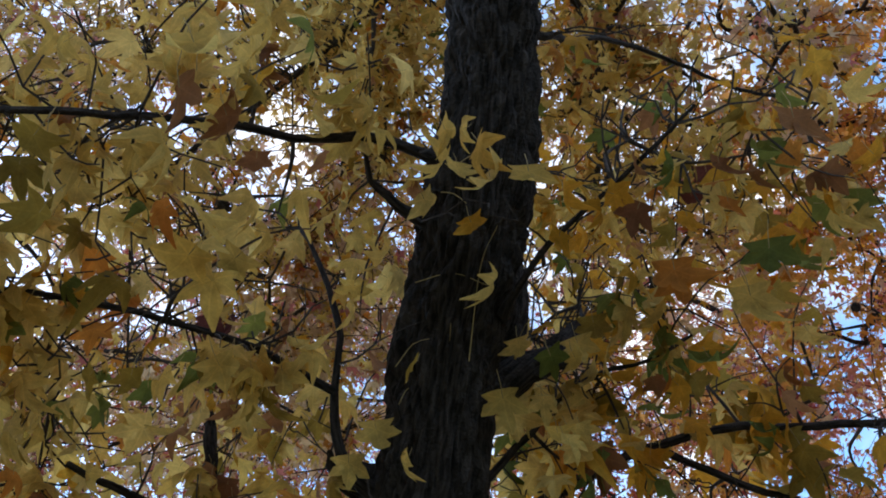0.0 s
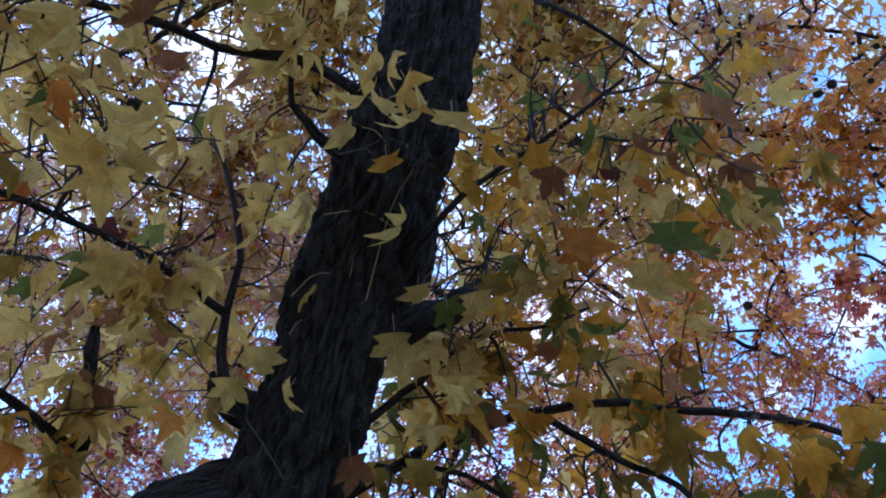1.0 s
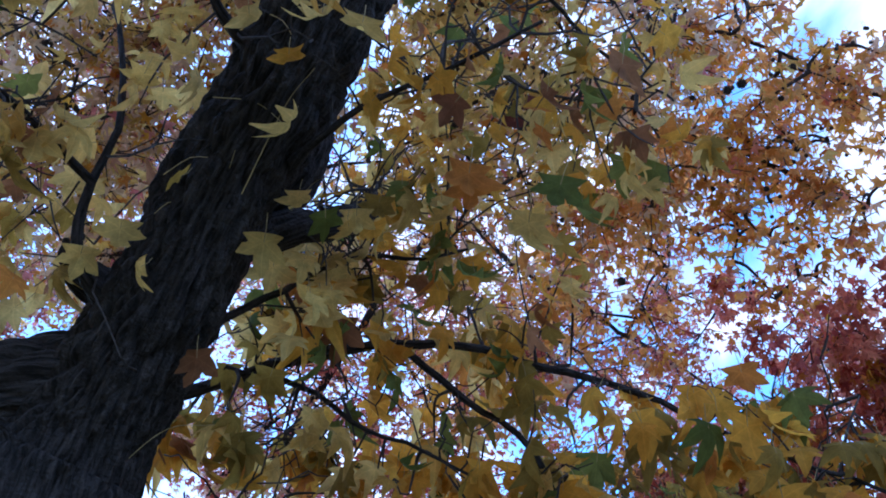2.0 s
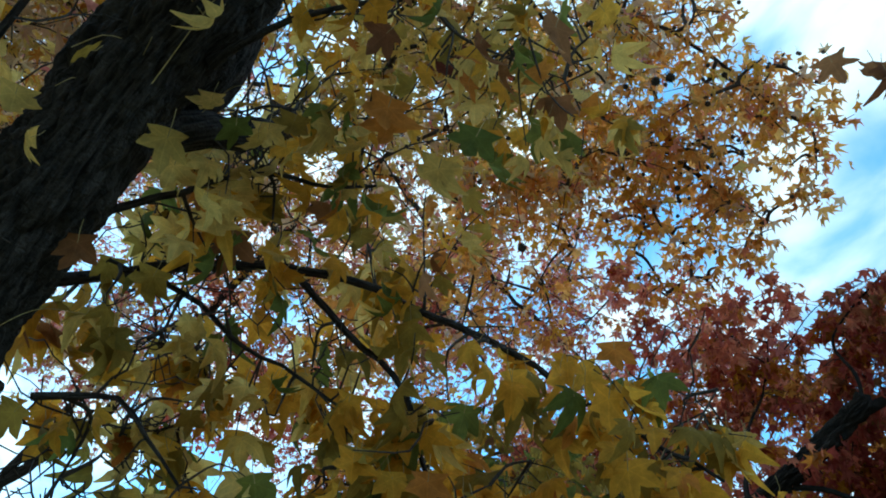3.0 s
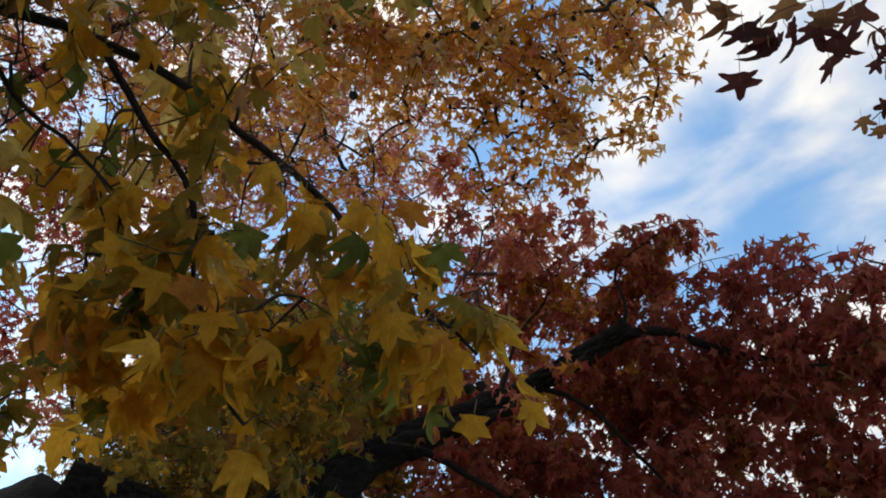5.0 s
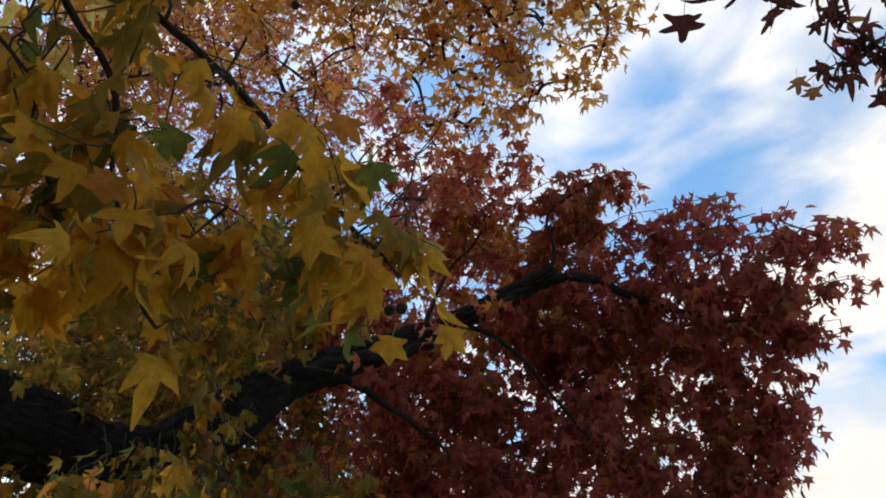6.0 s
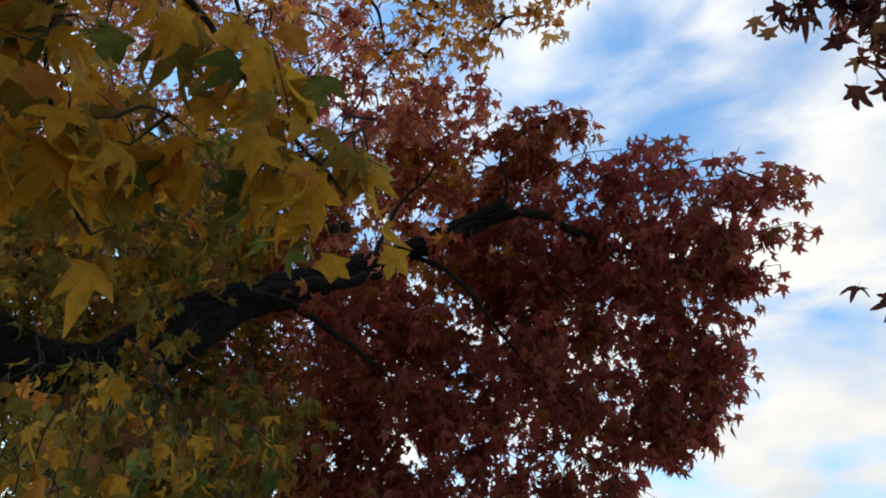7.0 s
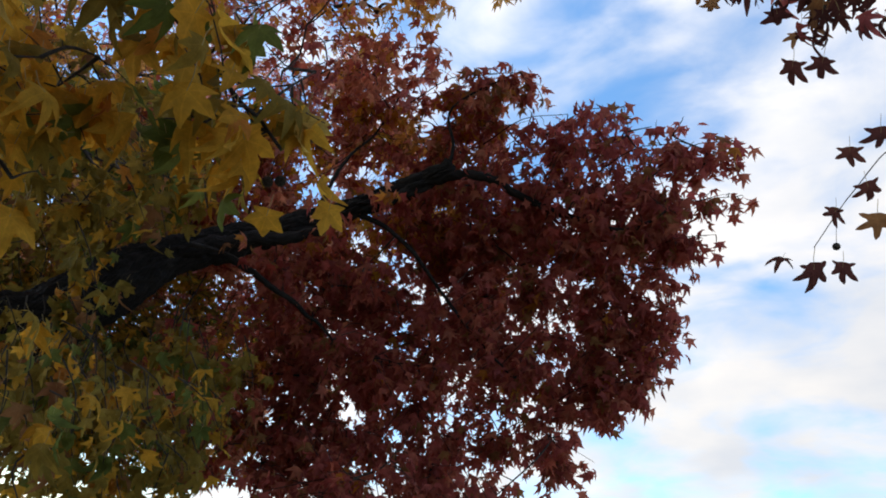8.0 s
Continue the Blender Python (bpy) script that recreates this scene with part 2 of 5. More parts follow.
def spline(points, step):
    """A smooth line through the points, cut into pieces of about step."""
    p = np.array(points, dtype=float)
    p = np.vstack((2 * p[0] - p[1], p, 2 * p[-1] - p[-2]))
    out, where = [], []
    for i in range(1, len(p) - 2):
        a, b, c, d = p[i - 1], p[i], p[i + 1], p[i + 2]
        n = max(2, int(np.linalg.norm(c - b) / step))
        for k in range(n):
            s = k / n
            out.append(0.5 * (2 * b + (c - a) * s + (2 * a - 5 * b + 4 * c - d) * s * s + (3 * b - a - 3 * c + d) * s ** 3))
            where.append(i - 1 + s)
    out.append(p[-2])
    where.append(len(p) - 3)
    return np.array(out), np.array(where)


def tube(line, radii, sides, rough=0.0, seed=0, cap=True, with_uv=False):
    """Rings along a line; rough: depth of the bark's furrows."""
    n = len(line)
    tang = np.gradient(line, axis=0)
    tang /= np.linalg.norm(tang, axis=1)[:, None] + 1e-9
    ref = np.array((0.31, 0.2, 0.93)) if abs(tang[0] @ np.array((0.31, 0.2, 0.93))) < 0.9 else np.array((1.0, 0, 0))
    side = np.cross(tang[0], ref)
    sides_v = []
    for k in range(n):
        side = side - tang[k] * (side @ tang[k])
        side /= np.linalg.norm(side)
        sides_v.append(side)
    sv = np.array(sides_v)
    up = np.cross(tang, sv)
    ang = np.arange(sides) * 2 * np.pi / sides
    co = np.zeros((n, sides, 3))
    run = np.concatenate(((0,), np.cumsum(np.linalg.norm(np.diff(line, axis=0), axis=1))))
    rad = np.repeat(np.asarray(radii, dtype=float)[:, None], sides, axis=1)
    if rough > 0:
        for i in range(n):
            r0 = radii[i]
            for j in range(sides):
                cx, cy = math.cos(ang[j]) * r0, math.sin(ang[j]) * r0
                bend = 0.2 * noise.noise((cx * 9 + seed, cy * 9, run[i] * 6))
                v = noise.noise((cx * 31 + bend * 3, cy * 31 + bend * 3, run[i] * 7.0 + seed))
                w = noise.noise((cx * 95 + bend * 5, cy * 95 - bend * 5, run[i] * 17 + seed))
                v2 = noise.noise((cx * 90, cy * 90 + seed, run[i] * 45))
                big = noise.noise((cx * 5, cy * 5, run[i] * 3 + seed * 3))
                furrow = min(1.0, abs(v) * 2.4) ** 0.7
                crack = min(1.0, abs(w) * 3.0) ** 0.6
                rad[i, j] += rough * (furrow - 0.8 + 0.4 * (crack - 0.8) + 0.3 * v2 * furrow) + rough * 0.9 * big
    for j in range(sides):
        co[:, j] = line + (sv * math.cos(ang[j]) + up * math.sin(ang[j])) * rad[:, j, None]
    i, j = np.meshgrid(np.arange(n - 1), np.arange(sides), indexing="ij")
    a, b = i * sides + j, i * sides + (j + 1) % sides
    c, d = a + sides, b + sides
    tris = np.concatenate((np.stack((a, b, d), -1).reshape(-1, 3), np.stack((a, d, c), -1).reshape(-1, 3)))
    co = co.reshape(-1, 3)
    if cap:
        co = np.vstack((co, line[-1] + tang[-1] * radii[-1] * 0.6))
        e = (n - 1) * sides
        tris = np.vstack((tris, [(e + k, e + (k + 1) % sides, n * sides) for k in range(sides)]))
    if not with_uv:
        return co, tris
    away = np.abs(ang - np.pi)
    uv = np.stack((away[None, :] * np.asarray(radii)[:, None], np.repeat(run[:, None], sides, axis=1)), -1).reshape(-1, 2)
    if cap:
        uv = np.vstack((uv, (0, run[-1])))
    return co, tris, uv


def leaf_shape(level, seed, slim=False):
    """A star-shaped leaf with five pointed lobes, hanging from its stalk at the origin: points, triangles, blade coordinates, stalk triangles."""
    rnd = random.Random(seed)
    curl, fold, twist, wave = rnd.uniform(0.05, 0.75), rnd.uniform(-0.2, 0.4), rnd.gauss(0, 0.28), rnd.uniform(0.03, 0.13)
    tip_curl = rnd.choice((0.0, 0.1, 0.35, 0.6))
    lobes = ((-112, 0.62), (-54, 0.88), (0, 1.0), (54, 0.88), (112, 0.62))
    rim = [(-154, 0.3)] if level > 0 else []
    for k, (a, r) in enumerate(lobes):
        a += rnd.uniform(-7, 7)
        r *= rnd.uniform(0.84, 1.1)
        wide, shoulder = (16, 0.6) if slim else (20, 0.68)
        if level == 2:
            rim += [(a - wide, r * shoulder), (a - 9, r * 0.83), (a - 1.5, r), (a + 1.5, r), (a + 9, r * 0.83), (a + wide, r * shoulder)]
        elif level == 1:
            rim += [(a - wide + 3, r * shoulder), (a, r), (a + wide - 3, r * shoulder)]
        else:
            rim.append((a, r))
        if k < 4:
            dip = rnd.uniform(0.34, 0.42) if slim else rnd.uniform(0.42, 0.54)
            rim.append(((a + lobes[k + 1][0]) / 2, dip if level > 0 else 0.43))
    rim.append((154, 0.3) if level > 0 else (180, 0.12))
    size, stalk = 0.082, 0.07
    m = len(rim)
    pts, uv = [(0.0, 0.0, -stalk)], [(0.0, 0.0)]
    for part_way in ((0.55, 1.0) if level == 2 else (1.0,)):
        for a, r in rim:
            r = r * part_way
            x, y = math.sin(radians(a)) * r, math.cos(radians(a)) * r
            bow = -curl * r * r - tip_curl * r ** 4 + fold * abs(x) + twist * x * y + wave * math.sin(a * 0.07 + seed) * r
            pts.append((x * size, bow * size, -stalk - y * size))
            uv.append((x, y))
    tris = [(0, 1 + k, 1 + (k + 1) % m) for k in range(m)]
    if level == 2:
        for k in range(m):
            p, q = 1 + k, 1 + (k + 1) % m
            tris += [(p, p + m, q + m), (p, q + m, q)]
    stalk_tris = []
    if level == 2:
        b = len(pts)
        for z, y in ((0.0, 0.006), (-stalk * 0.5, -0.003), (-stalk * 1.02, 0.0004)):
            for k in range(3):
                t = k * 2.0944
                pts.append((0.0011 * math.cos(t), y + 0.0011 * math.sin(t), z))
                uv.append((0.0, 0.0))
        for ring in (0, 3):
            for k in range(3):
                p, q = b + ring + k, b + ring + (k + 1) % 3
                stalk_tris += [(p, q, q + 3), (p, q + 3, p + 3)]
    return np.array(pts), np.array(tris), np.array(uv), np.array(stalk_tris).reshape(-1, 3)


BROAD = {2: [leaf_shape(2, k) for k in range(12)], 1: [leaf_shape(1, k + 30) for k in range(8)], 0: [leaf_shape(0, k + 60) for k in range(6)]}
SLIM = {2: [leaf_shape(2, k, True) for k in range(12)], 1: [leaf_shape(1, k + 30, True) for k in range(8)], 0: BROAD[0]}


def hang(rnd, phi=None, droop=None):
    """The angles at which a leaf droops from its stalk: heading, droop, roll."""
    a = droop if droop is not None else min(128, max(-15, rnd.gauss(72, 27)))
    return rnd.uniform(0, 2 * math.pi) if phi is None else radians(phi), radians(a), radians(rnd.gauss(0, 27))


def hang_turns(angles):
    """The turns of many leaves at once, as an array of 3 x 3 matrices."""
    phi, a, roll = np.asarray(angles, dtype=float).reshape(-1, 3).T
    h = np.stack((np.cos(phi), np.sin(phi), np.zeros_like(phi)), -1)
    up = np.array((0, 0, 1.0))
    y = np.sin(a)[:, None] * h + np.cos(a)[:, None] * up
    z = np.sin(a)[:, None] * up - np.cos(a)[:, None] * h
    x = np.cross(y, z)
    c, d = np.cos(roll)[:, None], np.sin(roll)[:, None]
    return np.stack((x * c + y * d, y * c - x * d, z), axis=2)


class Tree:
    """A tree that is grown bough by bough; finish() turns it into a thing with its parts."""

    def __init__(self, name, base, seed, bark=BARK, shapes=BROAD, near=2):
        self.root, self.bark, self.shapes, self.near = new(name), bark, shapes, near
        self.root.location = base
        self.base = np.array(base, dtype=float)
        self.rnd = random.Random(seed)
        self.wood, self.twigs, self.leaves, self.balls, self.bole = [], [], [], [], None

    def bough(self, name, points, r0, r1, sides=10, rough=0.0, step=0.05, parent=None, label="", power=1.0, flare=0.0, widths=()):
        line, where = spline(points, step)
        if r0 < 0.1:
            run = np.concatenate(((0,), np.cumsum(np.linalg.norm(np.diff(line, axis=0), axis=1))))
            fade = np.minimum(1, run / 0.15)
            sway = [[noise.noise((d * 6.5, 7.1 * a, r0 * 90 + points[0][a])) + 0.5 * noise.noise((d * 17, 3.3 * a, r0 * 50 + points[0][a])) for a in range(3)] for d in run]
            line = line + np.array(sway) * min(0.006 + 0.35 * r0, 1.1 * r0) * fade[:, None]
        elif self.bole is None:
            self.bole = line[::4]
        s = np.linspace(0, 1, len(line))
        radii = r0 + (r1 - r0) * s ** power
        if widths:
            radii = np.interp(where, range(len(widths)), widths)
        if flare > 0:
            radii = radii * (1 + flare * np.exp(-s * len(line) * step / (2.5 * r0)))
        if rough == 0.0:
            wob = np.array([noise.noise((k * step * 9, r0 * 50, 3.3)) for k in range(len(line))])
            radii = radii * (1 + 0.13 * wob)
        self.wood.append(line[:: max(1, int(0.05 / step))])
        co, tris, uv = tube(line - self.base, radii, sides, rough, seed=len(self.wood), with_uv=True)
        return part(name, mesh_of(name, co, tris, uv=uv, smooth=True), self.bark, parent or self.root, label)

    def sprig(self, start, end, count, palette, size, fine, thick, sag=0.06):
        """A twig from start to end with leaves along its outer part."""
        rnd = self.rnd
        start, end = np.array(start), np.array(end)
        way = end - start
        reach = np.linalg.norm(way)
        kink = np.array([rnd.gauss(0, 0.1) * reach for _ in range(3)])
        mid = (start + end) / 2 + kink + np.array((0, 0, sag * reach))
        line, _ = spline((start, mid, end), reach / (5 if fine else 3))
        self.twigs.append(tube(line - self.base, np.linspace(thick, thick * 0.4, len(line)), 4 if fine else 3, cap=False))
        hues, weights = zip(*PALETTE[palette].items())
        main = rnd.choices(hues, weights)[0]
        for k in range(count):
            s = 1 - rnd.random() * 0.85
            p = line[min(len(line) - 1, int(s * (len(line) - 1) + 0.5))] + np.array([rnd.gauss(0, 0.03 if fine else 0.06) for _ in range(3)])
            hue = main if rnd.random() < 0.45 else rnd.choices(hues, weights)[0]
            self.leaves.append((p, hang(rnd), size * rnd.uniform(0.66, 1.2), HUES.index(hue), self.near if fine else 0))

    def leaf(self, place, hue, size=1.2, droop=60, away=80):
        """One leaf by itself on a short stalk."""
        self.leaves.append((np.array(place, dtype=float), hang(self.rnd, away, droop), size, HUES.index(hue), 2))

    def arm(self, goal, thick):
        """A side branch from the nearest wood out to a place in the crown."""
        rnd = self.rnd
        wood = np.vstack(self.wood)
        start = wood[np.argmin(((wood - goal) ** 2).sum(axis=1))]
        way = goal - start
        reach = np.linalg.norm(way)
        if reach < 0.12:
            return
        bend = np.array([rnd.gauss(0, 0.09) * reach for _ in range(3)]) + np.array((0, 0, 0.08 * reach))
        line, _ = spline((start, start + way * 0.35 + bend, start + way * 0.7 + bend * 0.6, goal), max(0.03, reach / 16))
        self.wood.append(line)
        co, tris = tube(line - self.base, thick * (1 - 0.65 * np.linspace(0, 1, len(line))), 6)
        part("side_branch", mesh_of("side_branch", co, tris, smooth=True), TWIG, self.root)

    def twiglet(self, start, reach):
        """A short bare twig with kinks and a spur or two."""
        rnd = self.rnd
        way = np.array([rnd.gauss(0, 1), rnd.gauss(0, 1), rnd.gauss(0.1, 0.7)])
        way *= reach / np.linalg.norm(way)
        line = [np.array(start)]
        for k in range(4):
            line.append(line[-1] + way / 4 + np.array([rnd.gauss(0, 0.07) * reach for _ in range(3)]))
        line = np.array(line)
        self.twigs.append(tube(line - self.base, np.linspace(0.0036, 0.0018, 5), 4, cap=False))
        for k in rnd.sample((1, 2, 3, 4), rnd.choice((1, 2, 2, 3))):
            spur = np.array([rnd.gauss(0, 1) for _ in range(3)])
            spur = spur / np.linalg.norm(spur) * rnd.uniform(0.15, 0.35) * reach + way * 0.12
            bit = np.array((line[k], line[k] + spur * 0.5, line[k] + spur + np.array((0, 0, 0.05 * reach))))
            self.twigs.append(tube(bit - self.base, np.array((0.0026, 0.0022, 0.0026)), 4, cap=False))

    def cloud(self, centre, radii, leaves, palette, size=1.0, fine=False, per=6, reach=0.45, arms=6, balls=0.0, gaps=0.25):
        """Side branches and twigs with leaves that fill a rounded part of the crown, each growing from the wood that is nearest."""
        rnd = self.rnd
        centre, radii = np.array(centre), np.array(radii)

        def inside(limit):
            v = np.array([rnd.gauss(0, 1) for _ in range(3)])
            return v / np.linalg.norm(v) * rnd.random() ** 0.36 * limit

        for _ in range(arms):
            self.arm(centre + inside(0.85) * radii, 0.0065 if fine else 0.018 * reach / 0.7)
        wood = np.vstack(self.wood)
        if fine and palette in ("yellow", "mellow", "mixed") and arms > 2:
            close = wood[(((wood - centre) / (radii * 1.15)) ** 2).sum(axis=1) < 1]
            for _ in range(min(len(close), 4 * arms)):
                self.twiglet(close[rnd.randrange(len(close))], rnd.uniform(0.1, 0.3))
        for _ in range(max(1, leaves // per)):
            for _ in range(25):
                p = centre + inside(1.0) * radii
                if noise.noise((p * (1.7 if fine else 1.1)).tolist()) > rnd.uniform(-0.8, 2 * gaps - 0.6):
                    break
            if fine and self.bole is not None and ((self.bole - p) ** 2).sum(axis=1).min() < 0.09:
                continue
            near = wood[np.argmin(((wood - p) ** 2).sum(axis=1))]
            back = near - p
            d = np.linalg.norm(back) + 1e-6
            if d < reach * 1.5:
                start = near
            else:
                way = back / d + np.array([rnd.gauss(0, 0.2) for _ in range(3)])
                start = p + way * reach * rnd.uniform(0.5, 0.9)
            if d < 0.05:
                continue
            self.sprig(start, p, per, palette, size, fine, 0.0036 if fine else 0.0055)
            while rnd.random() < balls:
                q = p + np.array([rnd.gauss(0, 0.06) for _ in range(3)])
                self.balls.append((q, 0.07, 0.019))

    def shoot(self, start, end):
        """A thin pale shoot on the trunk."""
        start, end = np.array(start, dtype=float), np.array(end, dtype=float)
        way = end - start
        mid = start + way * 0.55 + np.array((0, 0, 0.22 * np.linalg.norm(way)))
        line, _ = spline((start, mid, end), 0.02)
        co, tris = tube(line - self.base, np.linspace(0.0014, 0.0008, len(line)), 5)
        part("shoot", mesh_of("shoot", co, tris, smooth=True), STALK, self.root)

    def ball(self, place, stalk=0.07, r=0.018):
        self.balls.append((np.array(place, dtype=float), stalk, r))

    def finish(self, label, single=0, around=(0, 0, 0), near_balls=0):
        tagged(self.root, label=label, category="tree", group="sweetgum trees")
        co, tris, n = [], [], 0
        for c, t in self.twigs:
            co.append(c)
            tris.append(t + n)
            n += len(c)
        if co:
            part("twig_tangle", mesh_of("twig_tangle", np.vstack(co), np.vstack(tris)), TWIG, self.root, "thin dark twigs", "stuff")
        place = np.array([leaf[0] for leaf in self.leaves])
        turns = hang_turns([leaf[1] for leaf in self.leaves])
        size = np.array([leaf[2] for leaf in self.leaves])
        hue = np.array([leaf[3] for leaf in self.leaves])
        level = np.array([leaf[4] for leaf in self.leaves])
        order = np.lexsort((((place - np.array(around)) ** 2).sum(axis=1), level < level.max()))
        alone, rest = order[:single], order[single:]
        shared = {}
        for k in alone:
            which, tint, tier = k % len(self.shapes[level[k]]), int(hue[k]), level[k]
            if (which, tint) not in shared:
                pts, tr, uv, st = self.shapes[tier][which]
                me = mesh_of("leaf", pts[: tr.max() + 1], tr, None, uv[: tr.max() + 1], smooth=True)
                me.materials.append(LEAF_ONE[tint])
                foot = None
                if len(st):
                    low = st.min()
                    foot = mesh_of("leaf_stalk", pts[low:], st - low, smooth=True)
                    foot.materials.append(STALK)
                shared[which, tint] = me, foot
            blade, foot = shared[which, tint]
            ob = new("leaf", blade)
            ob.parent = self.root
            if foot is not None:
                new("leaf_stalk", foot).parent = ob
            ob.matrix_basis = Matrix.LocRotScale(Vector(place[k] - self.base), Matrix(turns[k].tolist()).to_quaternion(), (size[k],) * 3)
        co, tris, uvs, mats, n = [], [], [], [], 0
        for tier in (0, 1, 2):
            kinds = self.shapes[tier]
            for which, (pts, tr, uv, st) in enumerate(kinds):
                some = rest[(level[rest] == tier) & (rest % len(kinds) == which)]
                if not len(some):
                    continue
                spots = np.einsum("kij,pj->kpi", turns[some], pts) * size[some][:, None, None] + (place[some] - self.base)[:, None, :]
                faces = np.vstack((tr, st)) if len(st) else tr
                co.append(spots.reshape(-1, 3))
                tris.append((faces[None] + (n + np.arange(len(some)) * len(pts))[:, None, None]).reshape(-1, 3))
                kind = np.repeat(hue[some][:, None], len(faces), axis=1)
                kind[:, len(tr):] = len(HUES)
                mats.append(kind.ravel())
                uvs.append(np.tile(uv, (len(some), 1)))
                n += len(some) * len(pts)
        if co:
            me = mesh_of("foliage", np.vstack(co), np.vstack(tris), np.concatenate(mats), np.vstack(uvs), smooth=True)
            for m in (*LEAF_MANY, STALK):
                me.materials.append(m)
            part("foliage", me, None, self.root, "", "stuff")
        self.hang_balls(near_balls, np.array(around))

    def hang_balls(self, count, around):
        order = sorted(self.balls, key=lambda b: float(((b[0] - around) ** 2).sum()))
        spiky = seed_ball_mesh(2)
        for p, stalk, r in order[:count]:
            ob = new("seed_ball", spiky)
            ob.parent = self.root
            ob.matrix_basis = Matrix.LocRotScale(Vector(p - self.base), Euler((0, 0, self.rnd.uniform(0, 6))).to_quaternion(), (r / 0.018,) * 3)
        rest = order[count:]
        if not rest:
            return
        lump = seed_ball_mesh(1)
        pts = np.array([v.co[:] for v in lump.vertices])
        lump.calc_loop_triangles()
        tr = np.array([t.vertices[:] for t in lump.loop_triangles])
        co, tris = [], []
        for k, (p, stalk, r) in enumerate(rest):
            co.append(pts * (r / 0.018) + (p - self.base))
            tris.append(tr + k * len(pts))
        part("seed_head_mass", mesh_of("seed_head_mass", np.vstack(co), np.vstack(tris)), BALL, self.root, "dark spiky seed balls", "stuff")


BALL_MESH = {}


def seed_ball_mesh(level):
    """A round seed head with short spikes and a thin stalk above it."""
    if level in BALL_MESH:
        return BALL_MESH[level]
    bm = bmesh.new()
    bmesh.ops.create_icosphere(bm, subdivisions=level, radius=0.013)
    for f in list(bm.faces):
        mid, nor = f.calc_center_median(), f.calc_center_median().normalized()
        top = bm.verts.new(mid + nor * (0.007 if level > 1 else 0.004))
        vs = list(f.verts)
        bm.faces.remove(f)
        for k in range(3):
            bm.faces.new((vs[k], vs[(k + 1) % 3], top))
    ring = []
    for z, w in ((0.012, 0.0012), (0.045, 0.0008), (0.085, 0.001)):
        ring.append([bm.verts.new((w * math.cos(a) + 0.15 * (z - 0.012) ** 1.5, w * math.sin(a), z)) for a in (0, 2.09, 4.19)])
    for lo, hi in zip(ring, ring[1:]):
        for k in range(3):
            bm.faces.new((lo[k], lo[(k + 1) % 3], hi[(k + 1) % 3], hi[k]))
    me = bpy.data.meshes.new("seed_ball")
    bm.to_mesh(me)
    bm.free()
    me.materials.append(BALL)
    BALL_MESH[level] = me
    return me


# ---- ground ----
bm = bmesh.new()
bmesh.ops.create_grid(bm, x_segments=60, y_segments=60, size=600)
for v in bm.verts:
    v.co.z = 0.04 * noise.noise((v.co.x * 0.4, v.co.y * 0.4, 0)) - 0.0004 * (v.co.x ** 2 + v.co.y ** 2) ** 0.5
me = bpy.data.meshes.new("ground")
bm.to_mesh(me)
bm.free()
me.materials.append(TURF)
tagged(new("ground", me), label="dull green turf under autumn trees", category="ground", kind="structure")


# ---- the leaning tree with yellow leaves ----
gum = Tree("sweetgum_tree", (-0.2, 2.75, 0), 11)
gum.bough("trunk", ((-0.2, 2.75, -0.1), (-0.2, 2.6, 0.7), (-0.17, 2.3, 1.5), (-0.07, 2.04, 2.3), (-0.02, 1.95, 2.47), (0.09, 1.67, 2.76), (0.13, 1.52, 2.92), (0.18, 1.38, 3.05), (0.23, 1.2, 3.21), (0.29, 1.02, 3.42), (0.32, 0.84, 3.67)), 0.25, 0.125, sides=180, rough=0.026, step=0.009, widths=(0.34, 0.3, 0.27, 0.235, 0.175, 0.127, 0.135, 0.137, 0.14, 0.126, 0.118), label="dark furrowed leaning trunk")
gum.bough("upper_stem", ((0.32, 0.84, 3.67), (0.37, 0.74, 4.17), (0.52, 0.94, 5.07), (0.42, 1.34, 6.27), (0.62, 1.64, 7.67)), 0.115, 0.05, sides=24, rough=0.006, step=0.03)
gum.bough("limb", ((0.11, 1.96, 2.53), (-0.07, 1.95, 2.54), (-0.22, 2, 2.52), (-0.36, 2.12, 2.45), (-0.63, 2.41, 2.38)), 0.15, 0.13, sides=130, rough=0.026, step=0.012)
gum.bough("branch", ((0.16, 1.15, 3.24), (0.08, 1.08, 3.21), (-0.05, 1.03, 3.2), (-0.2, 0.99, 3.16), (-0.39, 0.89, 3.07), (-0.56, 0.79, 2.95), (-0.65, 0.71, 2.83), (-0.86, 0.67, 2.72)), 0.014, 0.005, flare=1.2)
gum.bough("branch", ((0.1, 1.23, 3.12), (0.04, 1.19, 3.12), (-0, 1.15, 3.13), (-0.04, 1.12, 3.15), (-0.04, 1.06, 3.18), (-0.09, 1.01, 3.28)), 0.016, 0.004, flare=0.8)
gum.bough("branch", ((-0.04, 1.72, 2.67), (-0.13, 1.63, 2.69), (-0.15, 1.6, 2.78), (-0.15, 1.58, 2.9), (-0.14, 1.54, 3.04), (-0.16, 1.51, 3.14), (-0.2, 1.48, 3.3), (-0.26, 1.47, 3.43)), 0.015, 0.006, flare=1.6)
gum.bough("branch", ((-0.15, 1.58, 2.89), (-0.3, 1.48, 2.93), (-0.42, 1.38, 2.93), (-0.62, 1.26, 2.91), (-0.75, 1.16, 2.86), (-0.97, 1.04, 2.81)), 0.011, 0.005)
